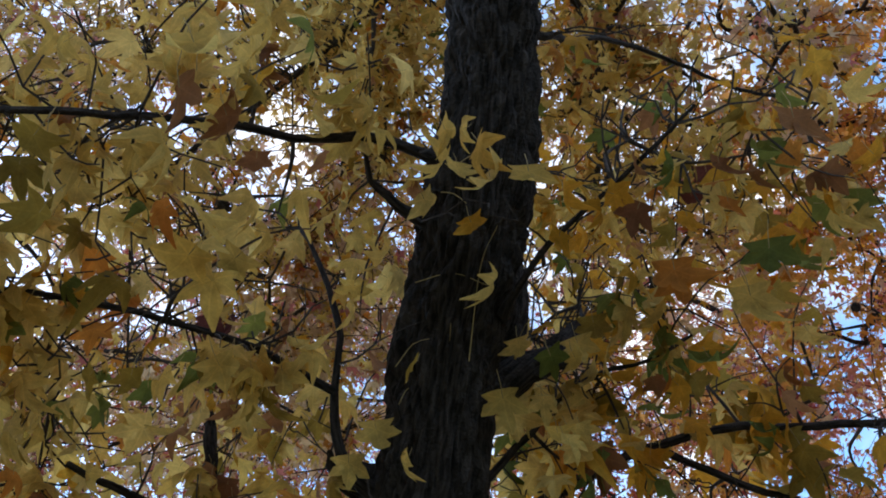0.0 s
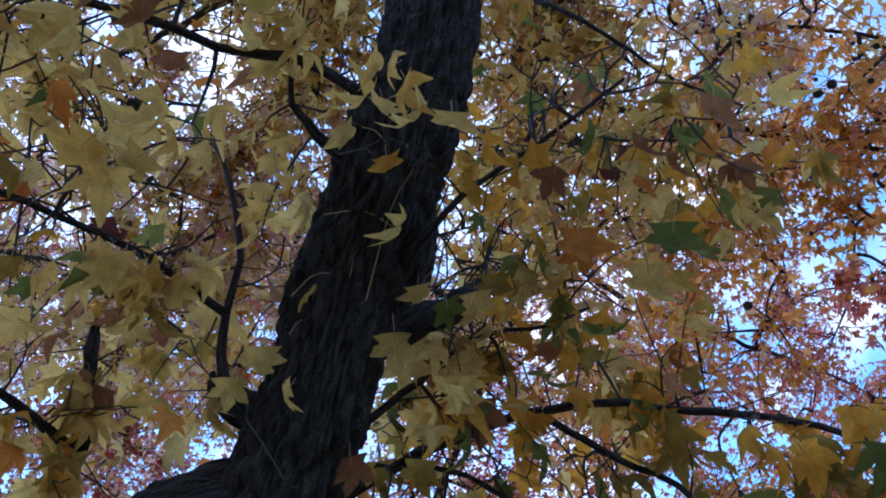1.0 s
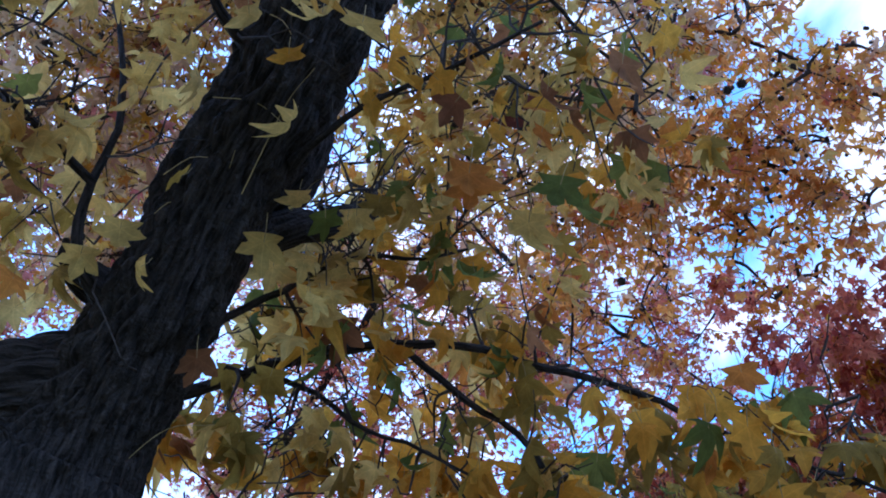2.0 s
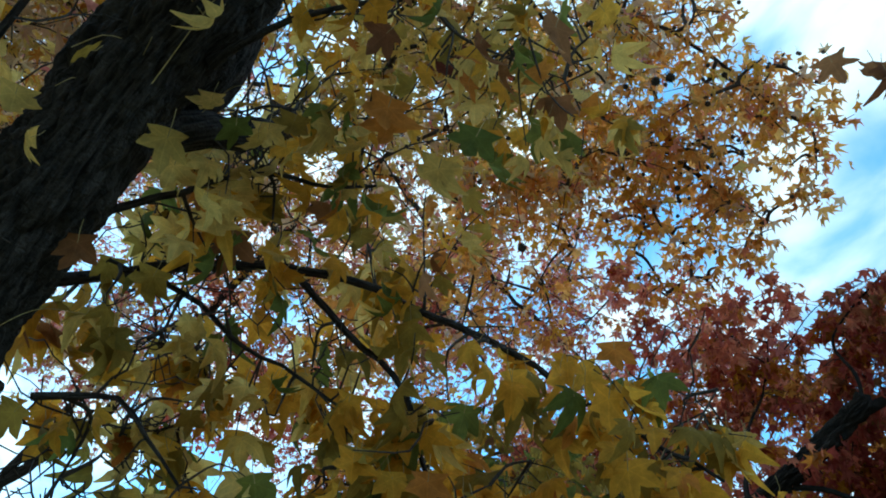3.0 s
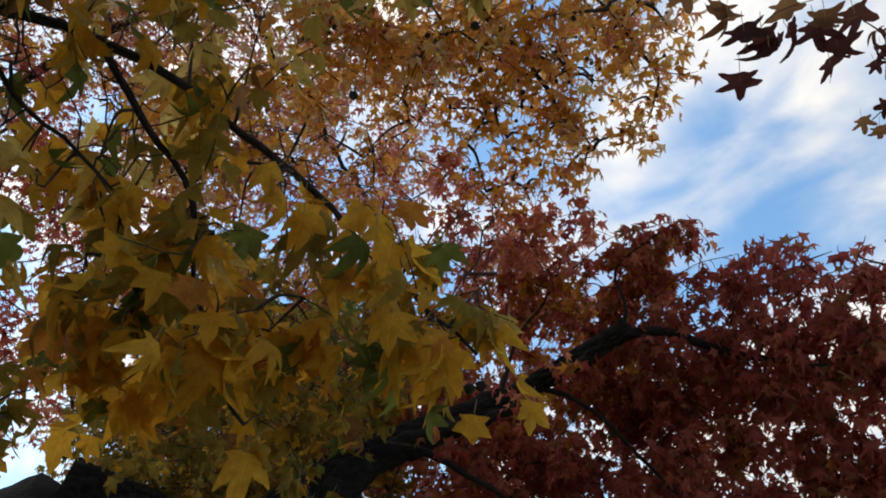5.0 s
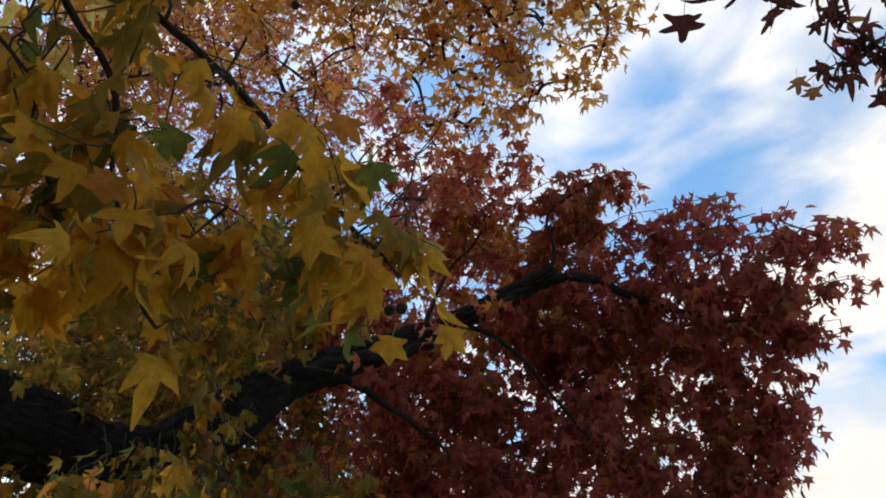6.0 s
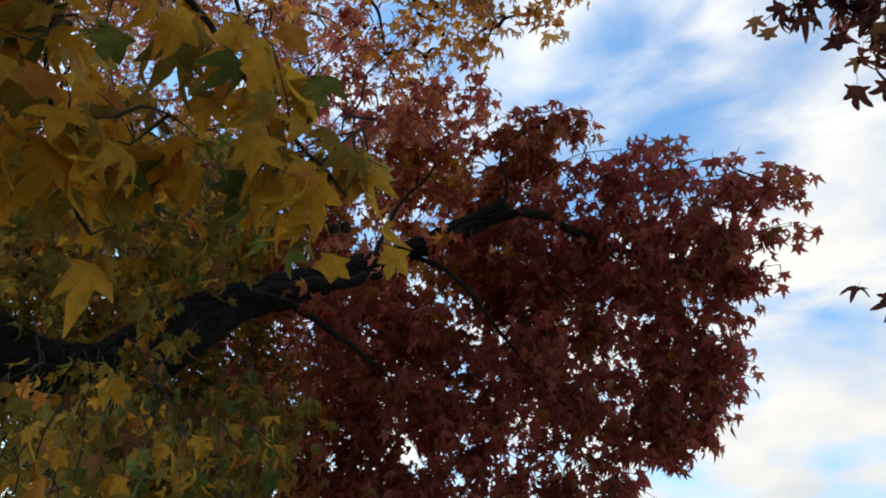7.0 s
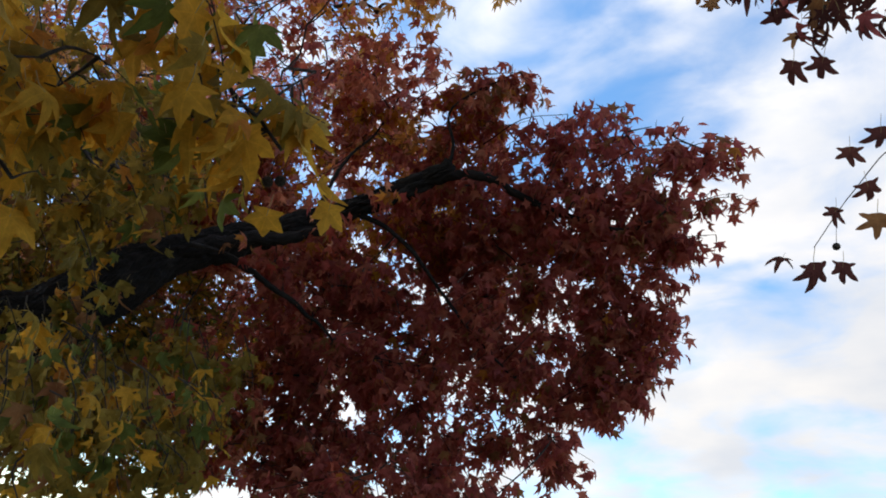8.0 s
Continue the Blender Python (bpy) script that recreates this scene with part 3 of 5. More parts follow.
gum.bough("branch", ((0.27, 1.4, 2.95), (0.31, 1.31, 2.96), (0.34, 1.26, 2.97), (0.42, 1.16, 2.99), (0.52, 1.06, 3.01), (0.6, 0.96, 3.01), (0.67, 0.88, 3.03)), 0.01, 0.004, flare=0.9)
gum.bough("branch", ((0.14, 1.65, 2.87), (0.24, 1.6, 2.89), (0.35, 1.59, 2.94), (0.45, 1.61, 3.02), (0.55, 1.65, 3.13)), 0.055, 0.024, flare=0.6, sides=40, rough=0.007, step=0.012)
gum.bough("buttress", ((0.19, 1.74, 2.85), (0.23, 1.69, 2.98), (0.27, 1.62, 3.1), (0.29, 1.55, 3.22), (0.32, 1.47, 3.36), (0.33, 1.36, 3.5)), 0.1, 0.06, sides=90, rough=0.02, step=0.012, widths=(0.03, 0.05, 0.085, 0.088, 0.072, 0.05))
gum.bough("branch", ((0.12, 1.72, 2.66), (0.21, 1.74, 2.71), (0.35, 1.74, 2.85), (0.47, 1.7, 2.95), (0.58, 1.65, 2.97), (0.69, 1.61, 2.96), (0.8, 1.58, 3.01)), 0.012, 0.004, flare=0.9)
gum.bough("stub", ((0.03, 1.86, 2.76), (-0.08, 1.78, 2.76), (-0.14, 1.74, 2.76), (-0.16, 1.70, 2.76), (-0.18, 1.65, 2.78)), 0.06, 0.008, sides=48, rough=0.006, step=0.008, widths=(0.06, 0.052, 0.036, 0.022, 0.007), label="broken stub that hooks upwards")
gum.shoot((0.058, 1.293, 2.968), (0.222, 1.27, 2.919))
gum.shoot((0, 1.431, 2.83), (0.081, 1.353, 2.839))
gum.shoot((0.171, 1.409, 2.813), (0.247, 1.133, 2.966))
gum.shoot((0.158, 1.073, 3.11), (0.227, 0.994, 3.033))
gum.shoot((0.129, 1.116, 3.082), (0.182, 1.107, 3.021))
gum.shoot((0.126, 1.665, 2.647), (0.133, 1.334, 2.865))
gum.shoot((0.046, 1.507, 2.835), (0.003, 1.495, 2.77))
gum.shoot((0.295, 1.578, 2.935), (0.368, 1.405, 2.951))
gum.shoot((-0.003, 1.892, 2.231), (0.246, 1.828, 2.476))
gum.bough("long_branch", ((0.03, 1.96, 2.52), (0.12, 2.06, 2.65), (0.37, 2.15, 2.86), (0.62, 2.05, 2.94), (0.8, 1.98, 2.96), (0.96, 1.95, 2.96), (1.16, 1.89, 2.91), (1.43, 1.77, 2.81), (1.61, 1.71, 2.69), (1.73, 1.6, 2.58), (1.81, 1.5, 2.48), (1.86, 1.54, 2.52), (1.93, 1.48, 2.44)), 0.021, 0.005, flare=0.5)
gum.bough("branch", ((0.76, 2, 2.95), (0.94, 1.94, 2.77), (1.08, 1.89, 2.66), (1.17, 1.88, 2.49), (1.09, 1.88, 2.59), (1.17, 1.9, 2.5), (1.29, 1.91, 2.32), (1.4, 1.91, 2.18), (1.48, 1.87, 2.1)), 0.012, 0.005)
gum.bough("branch", ((0.38, 2.15, 2.86), (0.54, 2.11, 2.79), (0.7, 2.08, 2.69), (0.79, 2.02, 2.64), (0.98, 1.95, 2.53)), 0.01, 0.004)
gum.bough("branch", ((0.22, 2, 2.33), (0.4, 2.01, 2.39), (0.49, 1.98, 2.31), (0.6, 2, 2.22)), 0.01, 0.004)
gum.bough("branch", ((0.33, 0.9, 3.5), (0.44, 0.95, 3.54), (0.57, 1.06, 3.74), (0.76, 1.18, 3.97), (0.95, 1.29, 4.09), (1.11, 1.37, 4.1), (1.31, 1.45, 4.08), (1.74, 1.58, 4.14)), 0.012, 0.005, flare=0.8)
gum.bough("limb", ((0.42, 0.84, 4.37), (1.2, 1.2, 5), (1.15, 2.37, 5.56), (2.99, 2.71, 5.79), (3.33, 2.71, 5.82), (4.04, 2.64, 5.56)), 0.045, 0.016, sides=12, step=0.08)
gum.bough("limb", ((0.42, 0.84, 4.37), (1.6, 0.9, 5.2), (2.17, 2.19, 6.13), (3.07, 2.07, 6.07), (3.87, 1.98, 5.78)), 0.026, 0.01, sides=10, step=0.08)
gum.bough("limb", ((0.42, 0.84, 4.37), (1.58, 2.23, 5.74), (2.38, 1.88, 6.73)), 0.026, 0.01, sides=10, step=0.08)
gum.bough("limb", ((0.42, 0.84, 4.37), (-0.52, 2.11, 5.49), (-1.61, 2.86, 5.58), (-2.57, 3.03, 5.35)), 0.026, 0.01, sides=10, step=0.08)
gum.bough("limb", ((0.47, 1.14, 5.67), (-0.54, 3.25, 5.32), (-0.95, 4.21, 4.98)), 0.026, 0.01, sides=10, step=0.08)

# crown close to the eye
gum.cloud((-0.54, 0.98, 3.15), (0.8, 0.5, 0.55), 402, "yellow", fine=True, reach=0.34, size=0.83, per=5, gaps=0.15, arms=14)
gum.cloud((-0.67, 1.66, 2.99), (0.9, 0.6, 0.5), 260, "yellow", fine=True, reach=0.34, size=0.83, per=5, gaps=0.15, arms=12)
gum.cloud((0.79, 1.05, 3.19), (0.5, 0.45, 0.45), 96, "mellow", fine=True, reach=0.34, size=0.83, per=5, gaps=0.15)
gum.cloud((0.8, 1.69, 3.06), (0.6, 0.5, 0.5), 105, "mellow", fine=True, reach=0.34, size=0.83, per=5, gaps=0.15, arms=8)
gum.cloud((-0.86, 1.27, 3.13), (0.4, 0.4, 0.5), 157, "yellow", fine=True, reach=0.34, size=0.83, per=5, gaps=0.15)
gum.cloud((-1.06, 1.52, 2.91), (0.4, 0.4, 0.4), 100, "yellow", fine=True, reach=0.34, size=0.83, per=5, gaps=0.15)
gum.cloud((0.43, 2.29, 2.37), (0.3, 0.3, 0.3), 36, "mixed", fine=True, reach=0.34, size=1.0, per=5, gaps=0.15)
gum.cloud((0.62, 2.32, 2.72), (0.3, 0.35, 0.3), 50, "mixed", fine=True, reach=0.34, size=1.0, per=5, gaps=0.15)
gum.cloud((0.37, 1.98, 3.08), (0.25, 0.3, 0.25), 64, "mixed", fine=True, reach=0.34, size=1.0, per=5, gaps=0.15)
gum.cloud((0.44, 2.03, 3.18), (0.2, 0.3, 0.25), 57, "yellow", fine=True, reach=0.34, size=0.83, per=5, gaps=0.15)
gum.cloud((0.62, 1.86, 3.69), (0.35, 0.5, 0.4), 114, "mellow", fine=True, reach=0.34, size=0.83, per=5, gaps=0.15)
gum.cloud((0.9, 2.01, 2.87), (0.6, 0.5, 0.5), 150, "mixed", fine=True, reach=0.34, size=1.0, per=5, gaps=0.15, arms=8)
gum.cloud((1.53, 1.79, 2.47), (0.5, 0.5, 0.3), 113, "ripe", fine=True, reach=0.34, size=1.06, per=5, gaps=0.15, arms=7)
gum.cloud((0.74, 2.26, 2.31), (0.5, 0.5, 0.35), 37, "mixed", fine=True, reach=0.34, size=1.0, per=5, gaps=0.15)
gum.cloud((1.2, 2.12, 2.29), (0.5, 0.45, 0.26), 96, "ripe", fine=True, reach=0.34, size=1.06, per=5, gaps=0.15)
gum.cloud((1.28, 1.99, 2.48), (0.45, 0.5, 0.42), 128, "ripe", fine=True, reach=0.34, size=1.06, per=5, gaps=0.15, arms=8)
gum.cloud((0.89, 2.21, 2.01), (0.25, 0.3, 0.25), 62, "olive", fine=True, reach=0.34, size=0.72, per=5, gaps=0.15)
gum.cloud((1.91, 1.58, 2.48), (0.16, 0.16, 0.13), 17, "ripe", fine=True, reach=0.34, size=1.06, per=5, gaps=0.15)
gum.cloud((2.11, 2.5, 1.58), (0.5, 0.5, 0.28), 168, "olive", fine=True, reach=0.34, size=0.72, per=5, gaps=0.15, arms=0)
gum.cloud((2.22, 2.68, 2.75), (0.6, 0.6, 0.32), 336, "olive", fine=True, reach=0.34, size=0.72, per=5, gaps=0.15, arms=8)
gum.cloud((2.78, 2.72, 1.69), (0.6, 0.6, 0.26), 258, "olive", fine=True, reach=0.34, size=0.72, per=5, gaps=0.15, arms=0)
gum.cloud((2.5, 2.58, 2.19), (0.1, 0.1, 0.1), 11, "olive", fine=True, reach=0.34, size=0.72, per=5, gaps=0.15, arms=0)
gum.cloud((0.32, 2.01, 2.71), (0.14, 0.16, 0.12), 30, "olive", fine=True, reach=0.34, size=0.72, per=5, gaps=0.15, arms=3)
gum.cloud((1.87, 1.62, 2.66), (0.3, 0.3, 0.22), 46, "mixed", fine=True, reach=0.34, size=1.0, per=5, gaps=0.15, arms=4)
gum.cloud((0.28, 1.98, 2.58), (0.08, 0.1, 0.1), 20, "mixed", fine=True, reach=0.34, size=1.0, per=5, gaps=0.15, arms=2)
gum.cloud((2.87, 3.31, 2.48), (0.12, 0.12, 0.3), 60, "olive", fine=True, reach=0.3, size=0.72, per=6, gaps=0.1, arms=0)
gum.cloud((3.40, 3.92, 3.35), (0.6, 0.5, 0.5), 330, "olive", fine=True, reach=0.3, size=0.72, per=6, gaps=0.1, arms=8)
gum.cloud((2.82, 3.3, 1.88), (0.5, 0.5, 0.25), 240, "olive", fine=True, reach=0.3, size=0.72, per=6, gaps=0.1, arms=0)
gum.cloud((3.44, 2.95, 2.13), (0.3, 0.4, 0.22), 120, "olive", fine=True, reach=0.3, size=0.72, per=6, gaps=0.1, arms=0)
gum.cloud((3.11, 4.08, 2.87), (0.5, 0.5, 0.45), 260, "olive", fine=True, reach=0.3, size=0.72, per=6, gaps=0.1, arms=6)
gum.cloud((2.94, 3.21, 1.74), (0.4, 0.4, 0.35), 320, "olive", fine=True, reach=0.3, size=0.72, per=6, gaps=0.1, arms=0)
gum.cloud((3.32, 3.01, 1.78), (0.35, 0.4, 0.28), 210, "olive", fine=True, reach=0.3, size=0.72, per=6, gaps=0.1, arms=0)
gum.cloud((2.92, 3.18, 2.28), (0.1, 0.1, 0.25), 40, "olive", fine=True, reach=0.3, size=0.72, per=6, gaps=0.1, arms=0)
gum.leaf((0.18, 1.11, 3.02), "gold", 0.76, 75, 60)
gum.leaf((0.31, 0.98, 3.03), "yellow", 0.988, 85, 120)
gum.leaf((0.23, 1, 3.03), "yellow", 0.912, 95, 20)
gum.leaf((0.2, 0.95, 3.07), "yellow", 0.912, 95, 160)
gum.leaf((0.23, 1.2, 2.91), "yellow", 0.836, 95, 0)
gum.leaf((0.06, 1.36, 2.8), "olive", 0.684, 60, 200)
gum.leaf((-0.06, 1.47, 2.76), "yellow", 0.95, 75, 60)
gum.leaf((-0.12, 1.55, 2.73), "yellow", 0.836, 60, 90)
gum.leaf((0.03, 1.5, 2.65), "yellow", 0.608, 60, 200)
gum.leaf((0.16, 1.01, 3.09), "yellow", 0.76, 80, 80)
gum.leaf((-0.34, 0.63, 2.87), "brown", 0.988, 50, 90)
gum.leaf((-0.29, 0.71, 2.89), "brown", 0.988, 60, 60)
gum.leaf((-0.25, 0.88, 2.98), "brown", 0.684, 60, 100)
gum.leaf((0.81, 0.8, 2.94), "brown", 1.064, 70, 95)
gum.leaf((0.63, 1.16, 2.92), "orange", 1.064, 60, 85)
gum.leaf((0.7, 1.14, 3.04), "gold", 0.684, 60, 85)
gum.leaf((0.88, 1.02, 3.16), "green", 0.912, 55, 80)
gum.leaf((1.06, 1.14, 3.1), "green", 1.064, 55, 85)
gum.leaf((1.13, 1.11, 3.07), "green", 0.912, 55, 100)
gum.leaf((0.87, 1.14, 2.95), "green", 1.14, 65, 120)
gum.leaf((0.81, 1.23, 2.9), "yellow", 1.14, 60, 80)
gum.leaf((0.6, 1.36, 3.04), "green", 0.912, 60, 80)
gum.leaf((0.47, 1.63, 2.78), "brown", 1.14, 60, 70)
gum.leaf((-0.36, 1.48, 3.14), "green", 0.836, 60, 90)
gum.leaf((-0.62, 1.54, 2.99), "green", 0.836, 60, 90)
gum.leaf((0.16, 1.68, 2.62), "brown", 0.912, 70, 60)
gum.leaf((0.29, 1.61, 2.9), "yellow", 1.064, 60, 80)
gum.leaf((0.42, 1.66, 2.83), "orange", 0.912, 50, 60)
gum.leaf((1, 1.29, 3.09), "green", 1.064, 60, 60)
gum.leaf((0.9, 1.38, 3.08), "yellow", 1.064, 70, 70)
gum.leaf((0.67, 1.26, 2.99), "orange", 0.988, 60, 70)
gum.leaf((1.5, 1.43, 2.76), "orange", 0.988, 75, 40)
gum.leaf((1.3, 1.82, 2.67), "green", 1.14, 60, 80)
gum.leaf((1.17, 2.02, 2.47), "green", 1.216, 55, 60)
gum.leaf((1.7, 1.64, 2.45), "green", 1.216, 60, 60)
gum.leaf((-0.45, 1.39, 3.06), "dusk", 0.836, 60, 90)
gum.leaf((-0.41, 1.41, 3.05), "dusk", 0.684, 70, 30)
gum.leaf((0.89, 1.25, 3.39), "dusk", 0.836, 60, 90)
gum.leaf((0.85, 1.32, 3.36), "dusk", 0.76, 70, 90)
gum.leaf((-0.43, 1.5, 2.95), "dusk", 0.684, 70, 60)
gum.leaf((-0.42, 1.55, 2.9), "brown", 0.684, 70, 60)
gum.leaf((0.36, 1.42, 2.9), "green", 0.912, 70, 60)
gum.leaf((0.3, 1.43, 2.94), "yellow", 0.76, 75, 80)
gum.leaf((0.44, 1.43, 2.94), "yellow", 0.836, 70, 70)
gum.leaf((0.5, 1.42, 3), "olive", 0.836, 65, 90)
gum.leaf((0.57, 1.46, 3.02), "yellow", 0.912, 70, 60)
gum.leaf((0.24, 1.45, 2.82), "yellow", 0.988, 55, 80)
gum.leaf((0.42, 1.43, 2.88), "yellow", 0.76, 80, 40)
gum.leaf((1.98, 1.5, 2.33), "gold", 1.026, 80, 50)
gum.leaf((2.04, 1.34, 2.37), "gold", 0.912, 70, 40)
gum.leaf((2.03, 1.38, 2.46), "gold", 0.912, 70, 50)
gum.leaf((1.69, 1.66, 2.45), "green", 0.988, 60, 40)
gum.leaf((1.76, 1.54, 2.42), "green", 0.836, 80, 10)
gum.leaf((1.49, 1.9, 2.17), "gold", 0.8, 70, 40)
gum.ball((1.946, 1.506, 2.347))
gum.ball((1.971, 1.483, 2.363))
gum.ball((1.637, 1.441, 3.554))
gum.ball((1.66, 1.266, 3.773))
gum.ball((1.689, 1.226, 3.773))
gum.ball((-0.368, 1.103, 3.053))
gum.ball((1.565, 1.913, 3.394))
gum.ball((2.063, 1.878, 2.841))
gum.bough("branch", ((-0.36, 2.12, 2.45), (-0.55, 2.12, 2.57), (-0.54, 2.07, 2.67), (-0.53, 2.02, 2.76), (-0.53, 1.97, 2.88), (-0.55, 1.93, 2.98), (-0.54, 1.88, 3.12)), 0.05, 0.012, sides=24, rough=0.006, step=0.015)
gum.bough("branch", ((-0.53, 2.02, 2.77), (-0.58, 1.89, 2.75), (-0.66, 1.74, 2.75), (-0.76, 1.57, 2.72)), 0.016, 0.008)
gum.cloud((-0.67, 2.05, 2.83), (0.28, 0.28, 0.22), 56, "yellow", fine=True, reach=0.34, size=0.83, per=5, gaps=0.15, arms=4)
gum.cloud((-0.53, 1.9, 2.76), (0.1, 0.1, 0.16), 18, "yellow", fine=True, reach=0.34, size=0.83, per=5, gaps=0.15, arms=2)

gum.cloud((0.26, 2.43, 2.62), (0.15, 0.15, 0.15), 30, "mixed", fine=True, reach=0.3, size=1.0, per=5, gaps=0.15, arms=0)
gum.cloud((0.44, 2.63, 2.85), (0.12, 0.12, 0.12), 16, "mixed", fine=True, reach=0.3, size=1.0, per=5, gaps=0.15, arms=0)
gum.cloud((2.64, 3.12, 3.12), (0.5, 0.5, 0.5), 240, "olive", fine=True, reach=0.3, size=0.72, per=5, gaps=0.15, arms=0)
gum.cloud((2.28, 3.79, 2.73), (0.5, 0.5, 0.5), 230, "olive", fine=True, reach=0.3, size=0.72, per=5, gaps=0.15, arms=0)
gum.cloud((2.33, 3.69, 3.41), (0.5, 0.5, 0.5), 230, "olive", fine=True, reach=0.3, size=0.72, per=5, gaps=0.15, arms=0)
gum.cloud((3.06, 3.10, 3.04), (0.3, 0.3, 0.3), 110, "olive", fine=True, reach=0.3, size=0.72, per=5, gaps=0.15, arms=0)
gum.cloud((2.58, 3.95, 1.85), (0.35, 0.35, 0.16), 110, "olive", fine=True, reach=0.3, size=0.72, per=5, gaps=0.15, arms=0)

# high crown
gum.cloud((3.01, 2.54, 6), (1, 1, 0.95), 1477, "gold", reach=0.6, per=9, size=0.82, gaps=0.12, balls=0.3, arms=27)
gum.cloud((3.64, 2.4, 5.76), (0.95, 0.9, 0.75), 896, "gold", reach=0.6, per=9, size=0.82, gaps=0.12, balls=0.4, arms=24)
gum.cloud((3.84, 2.87, 5.29), (0.6, 0.6, 0.5), 314, "gold", reach=0.6, per=9, size=0.82, gaps=0.12, balls=0.35, arms=15)
gum.cloud((2.51, 3.2, 5.47), (0.9, 0.9, 0.8), 717, "gold", reach=0.6, per=9, size=0.82, gaps=0.12, arms=12)
gum.cloud((1.94, 2.73, 6.04), (1.5, 1.3, 1.3), 2264, "peach", reach=0.6, per=9, size=0.7, gaps=0.12, balls=0.3, arms=24)
gum.cloud((-0.74, 2.33, 5.91), (1.6, 1.3, 1.2), 2910, "yellow", reach=0.6, per=9, size=0.7, gaps=0.12, arms=24)
gum.cloud((-0.89, 3.92, 5.46), (1.5, 1.3, 1.3), 3283, "peach", reach=0.6, per=9, size=0.7, gaps=0.12, arms=18)
gum.cloud((1.14, 2.93, 4.91), (0.9, 0.9, 0.8), 1137, "peach", reach=0.6, per=9, size=0.7, gaps=0.12, arms=12)
gum.cloud((1.25, 2.1, 5.46), (0.5, 0.5, 0.5), 590, "peach", reach=0.6, per=9, size=0.7, gaps=0.12, arms=9)
gum.cloud((3.2, 3.43, 5.72), (0.5, 0.5, 0.5), 420, "gold", reach=0.6, per=9, size=0.82, gaps=0.12, arms=12)
gum.cloud((3.74, 2.06, 5.87), (0.42, 0.5, 0.42), 289, "gold", reach=0.6, per=9, size=0.82, gaps=0.12, balls=0.4, arms=15)
gum.cloud((3.97, 2.72, 5.31), (0.36, 0.45, 0.36), 207, "gold", reach=0.6, per=9, size=0.82, gaps=0.12, balls=0.4, arms=15)
gum.cloud((1.2, 2.14, 4.45), (0.6, 0.6, 0.5), 611, "yellow", reach=0.6, per=9, size=0.7, gaps=0.12, arms=12)
gum.cloud((0.99, 1.74, 4.78), (0.4, 0.5, 0.4), 396, "yellow", reach=0.6, per=9, size=0.7, gaps=0.12, arms=9)
gum.cloud((0.02, 1.67, 4.74), (0.35, 0.5, 0.4), 568, "yellow", reach=0.6, per=9, size=0.7, gaps=0.12, arms=9)
gum.cloud((1.93, 1.83, 5.18), (0.5, 0.5, 0.45), 393, "peach", reach=0.6, per=9, size=0.7, gaps=0.12, arms=9)
gum.cloud((-0.05, 1.9, 5.63), (0.6, 0.6, 0.5), 1139, "yellow", reach=0.6, per=9, size=0.7, gaps=0.12, arms=9)
gum.cloud((1.14, 1.93, 5.45), (0.5, 0.6, 0.5), 550, "yellow", reach=0.6, per=9, size=0.7, gaps=0.12, arms=9)
gum.cloud((-0.45, 3.11, 4.91), (0.9, 0.9, 0.8), 1531, "peach", reach=0.6, per=9, size=0.7, gaps=0.12, arms=12)
gum.cloud((-1.64, 2.27, 6.4), (1, 0.9, 0.9), 1872, "peach", reach=0.6, per=9, size=0.7, gaps=0.12, arms=12)
gum.cloud((-0.23, 3.06, 5.75), (0.6, 0.6, 0.6), 873, "peach", reach=0.6, per=9, size=0.7, gaps=0.12, arms=8)
gum.cloud((3.13, 4.28, 5.3), (0.9, 0.8, 0.6), 357, "gold", reach=0.6, per=9, size=0.82, gaps=0.12, arms=10)
gum.cloud((2.27, 4.75, 4.96), (0.8, 0.7, 0.6), 455, "gold", reach=0.6, per=9, size=0.82, gaps=0.12, arms=8)

# unseen crown overhead and behind, added to block skylight from the back
gum.bough("limb", ((0.3, 0.65, 3.9), (0.2, -0.4, 4.8), (-0.3, -1.8, 5.6)), 0.08, 0.03, sides=10, step=0.1)
gum.cloud((-0.6, -1.8, 5.2), (2.6, 1.6, 1.1), 1800, "yellow", reach=0.8, per=12, arms=12)
gum.finish("leaning sweetgum tree with yellow autumn leaves and furrowed dark bark", single=300, around=(0.3, 0.2, 1.5), near_balls=40)


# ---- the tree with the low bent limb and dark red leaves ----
red = Tree("red_sweetgum_tree", (1.3, 4.7, 0), 23, SHADED_BARK, SLIM, 1)
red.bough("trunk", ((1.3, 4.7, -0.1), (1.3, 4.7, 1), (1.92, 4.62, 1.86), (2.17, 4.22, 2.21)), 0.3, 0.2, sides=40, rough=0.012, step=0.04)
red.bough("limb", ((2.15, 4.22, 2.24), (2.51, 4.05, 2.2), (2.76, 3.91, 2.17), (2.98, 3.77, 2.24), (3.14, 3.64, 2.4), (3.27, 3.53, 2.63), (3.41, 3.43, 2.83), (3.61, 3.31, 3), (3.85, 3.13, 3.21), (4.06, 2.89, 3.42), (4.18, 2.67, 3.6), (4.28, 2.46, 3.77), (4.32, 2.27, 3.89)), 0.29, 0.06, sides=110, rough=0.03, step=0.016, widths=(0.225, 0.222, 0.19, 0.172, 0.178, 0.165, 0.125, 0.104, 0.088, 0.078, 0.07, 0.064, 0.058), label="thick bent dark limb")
red.bough("branch", ((4.3, 2.36, 3.83), (4.41, 2.1, 3.88), (4.53, 1.91, 3.83), (4.66, 1.69, 3.75), (4.74, 1.22, 3.64), (4.65, 0.95, 3.72)), 0.035, 0.008, flare=0.3)
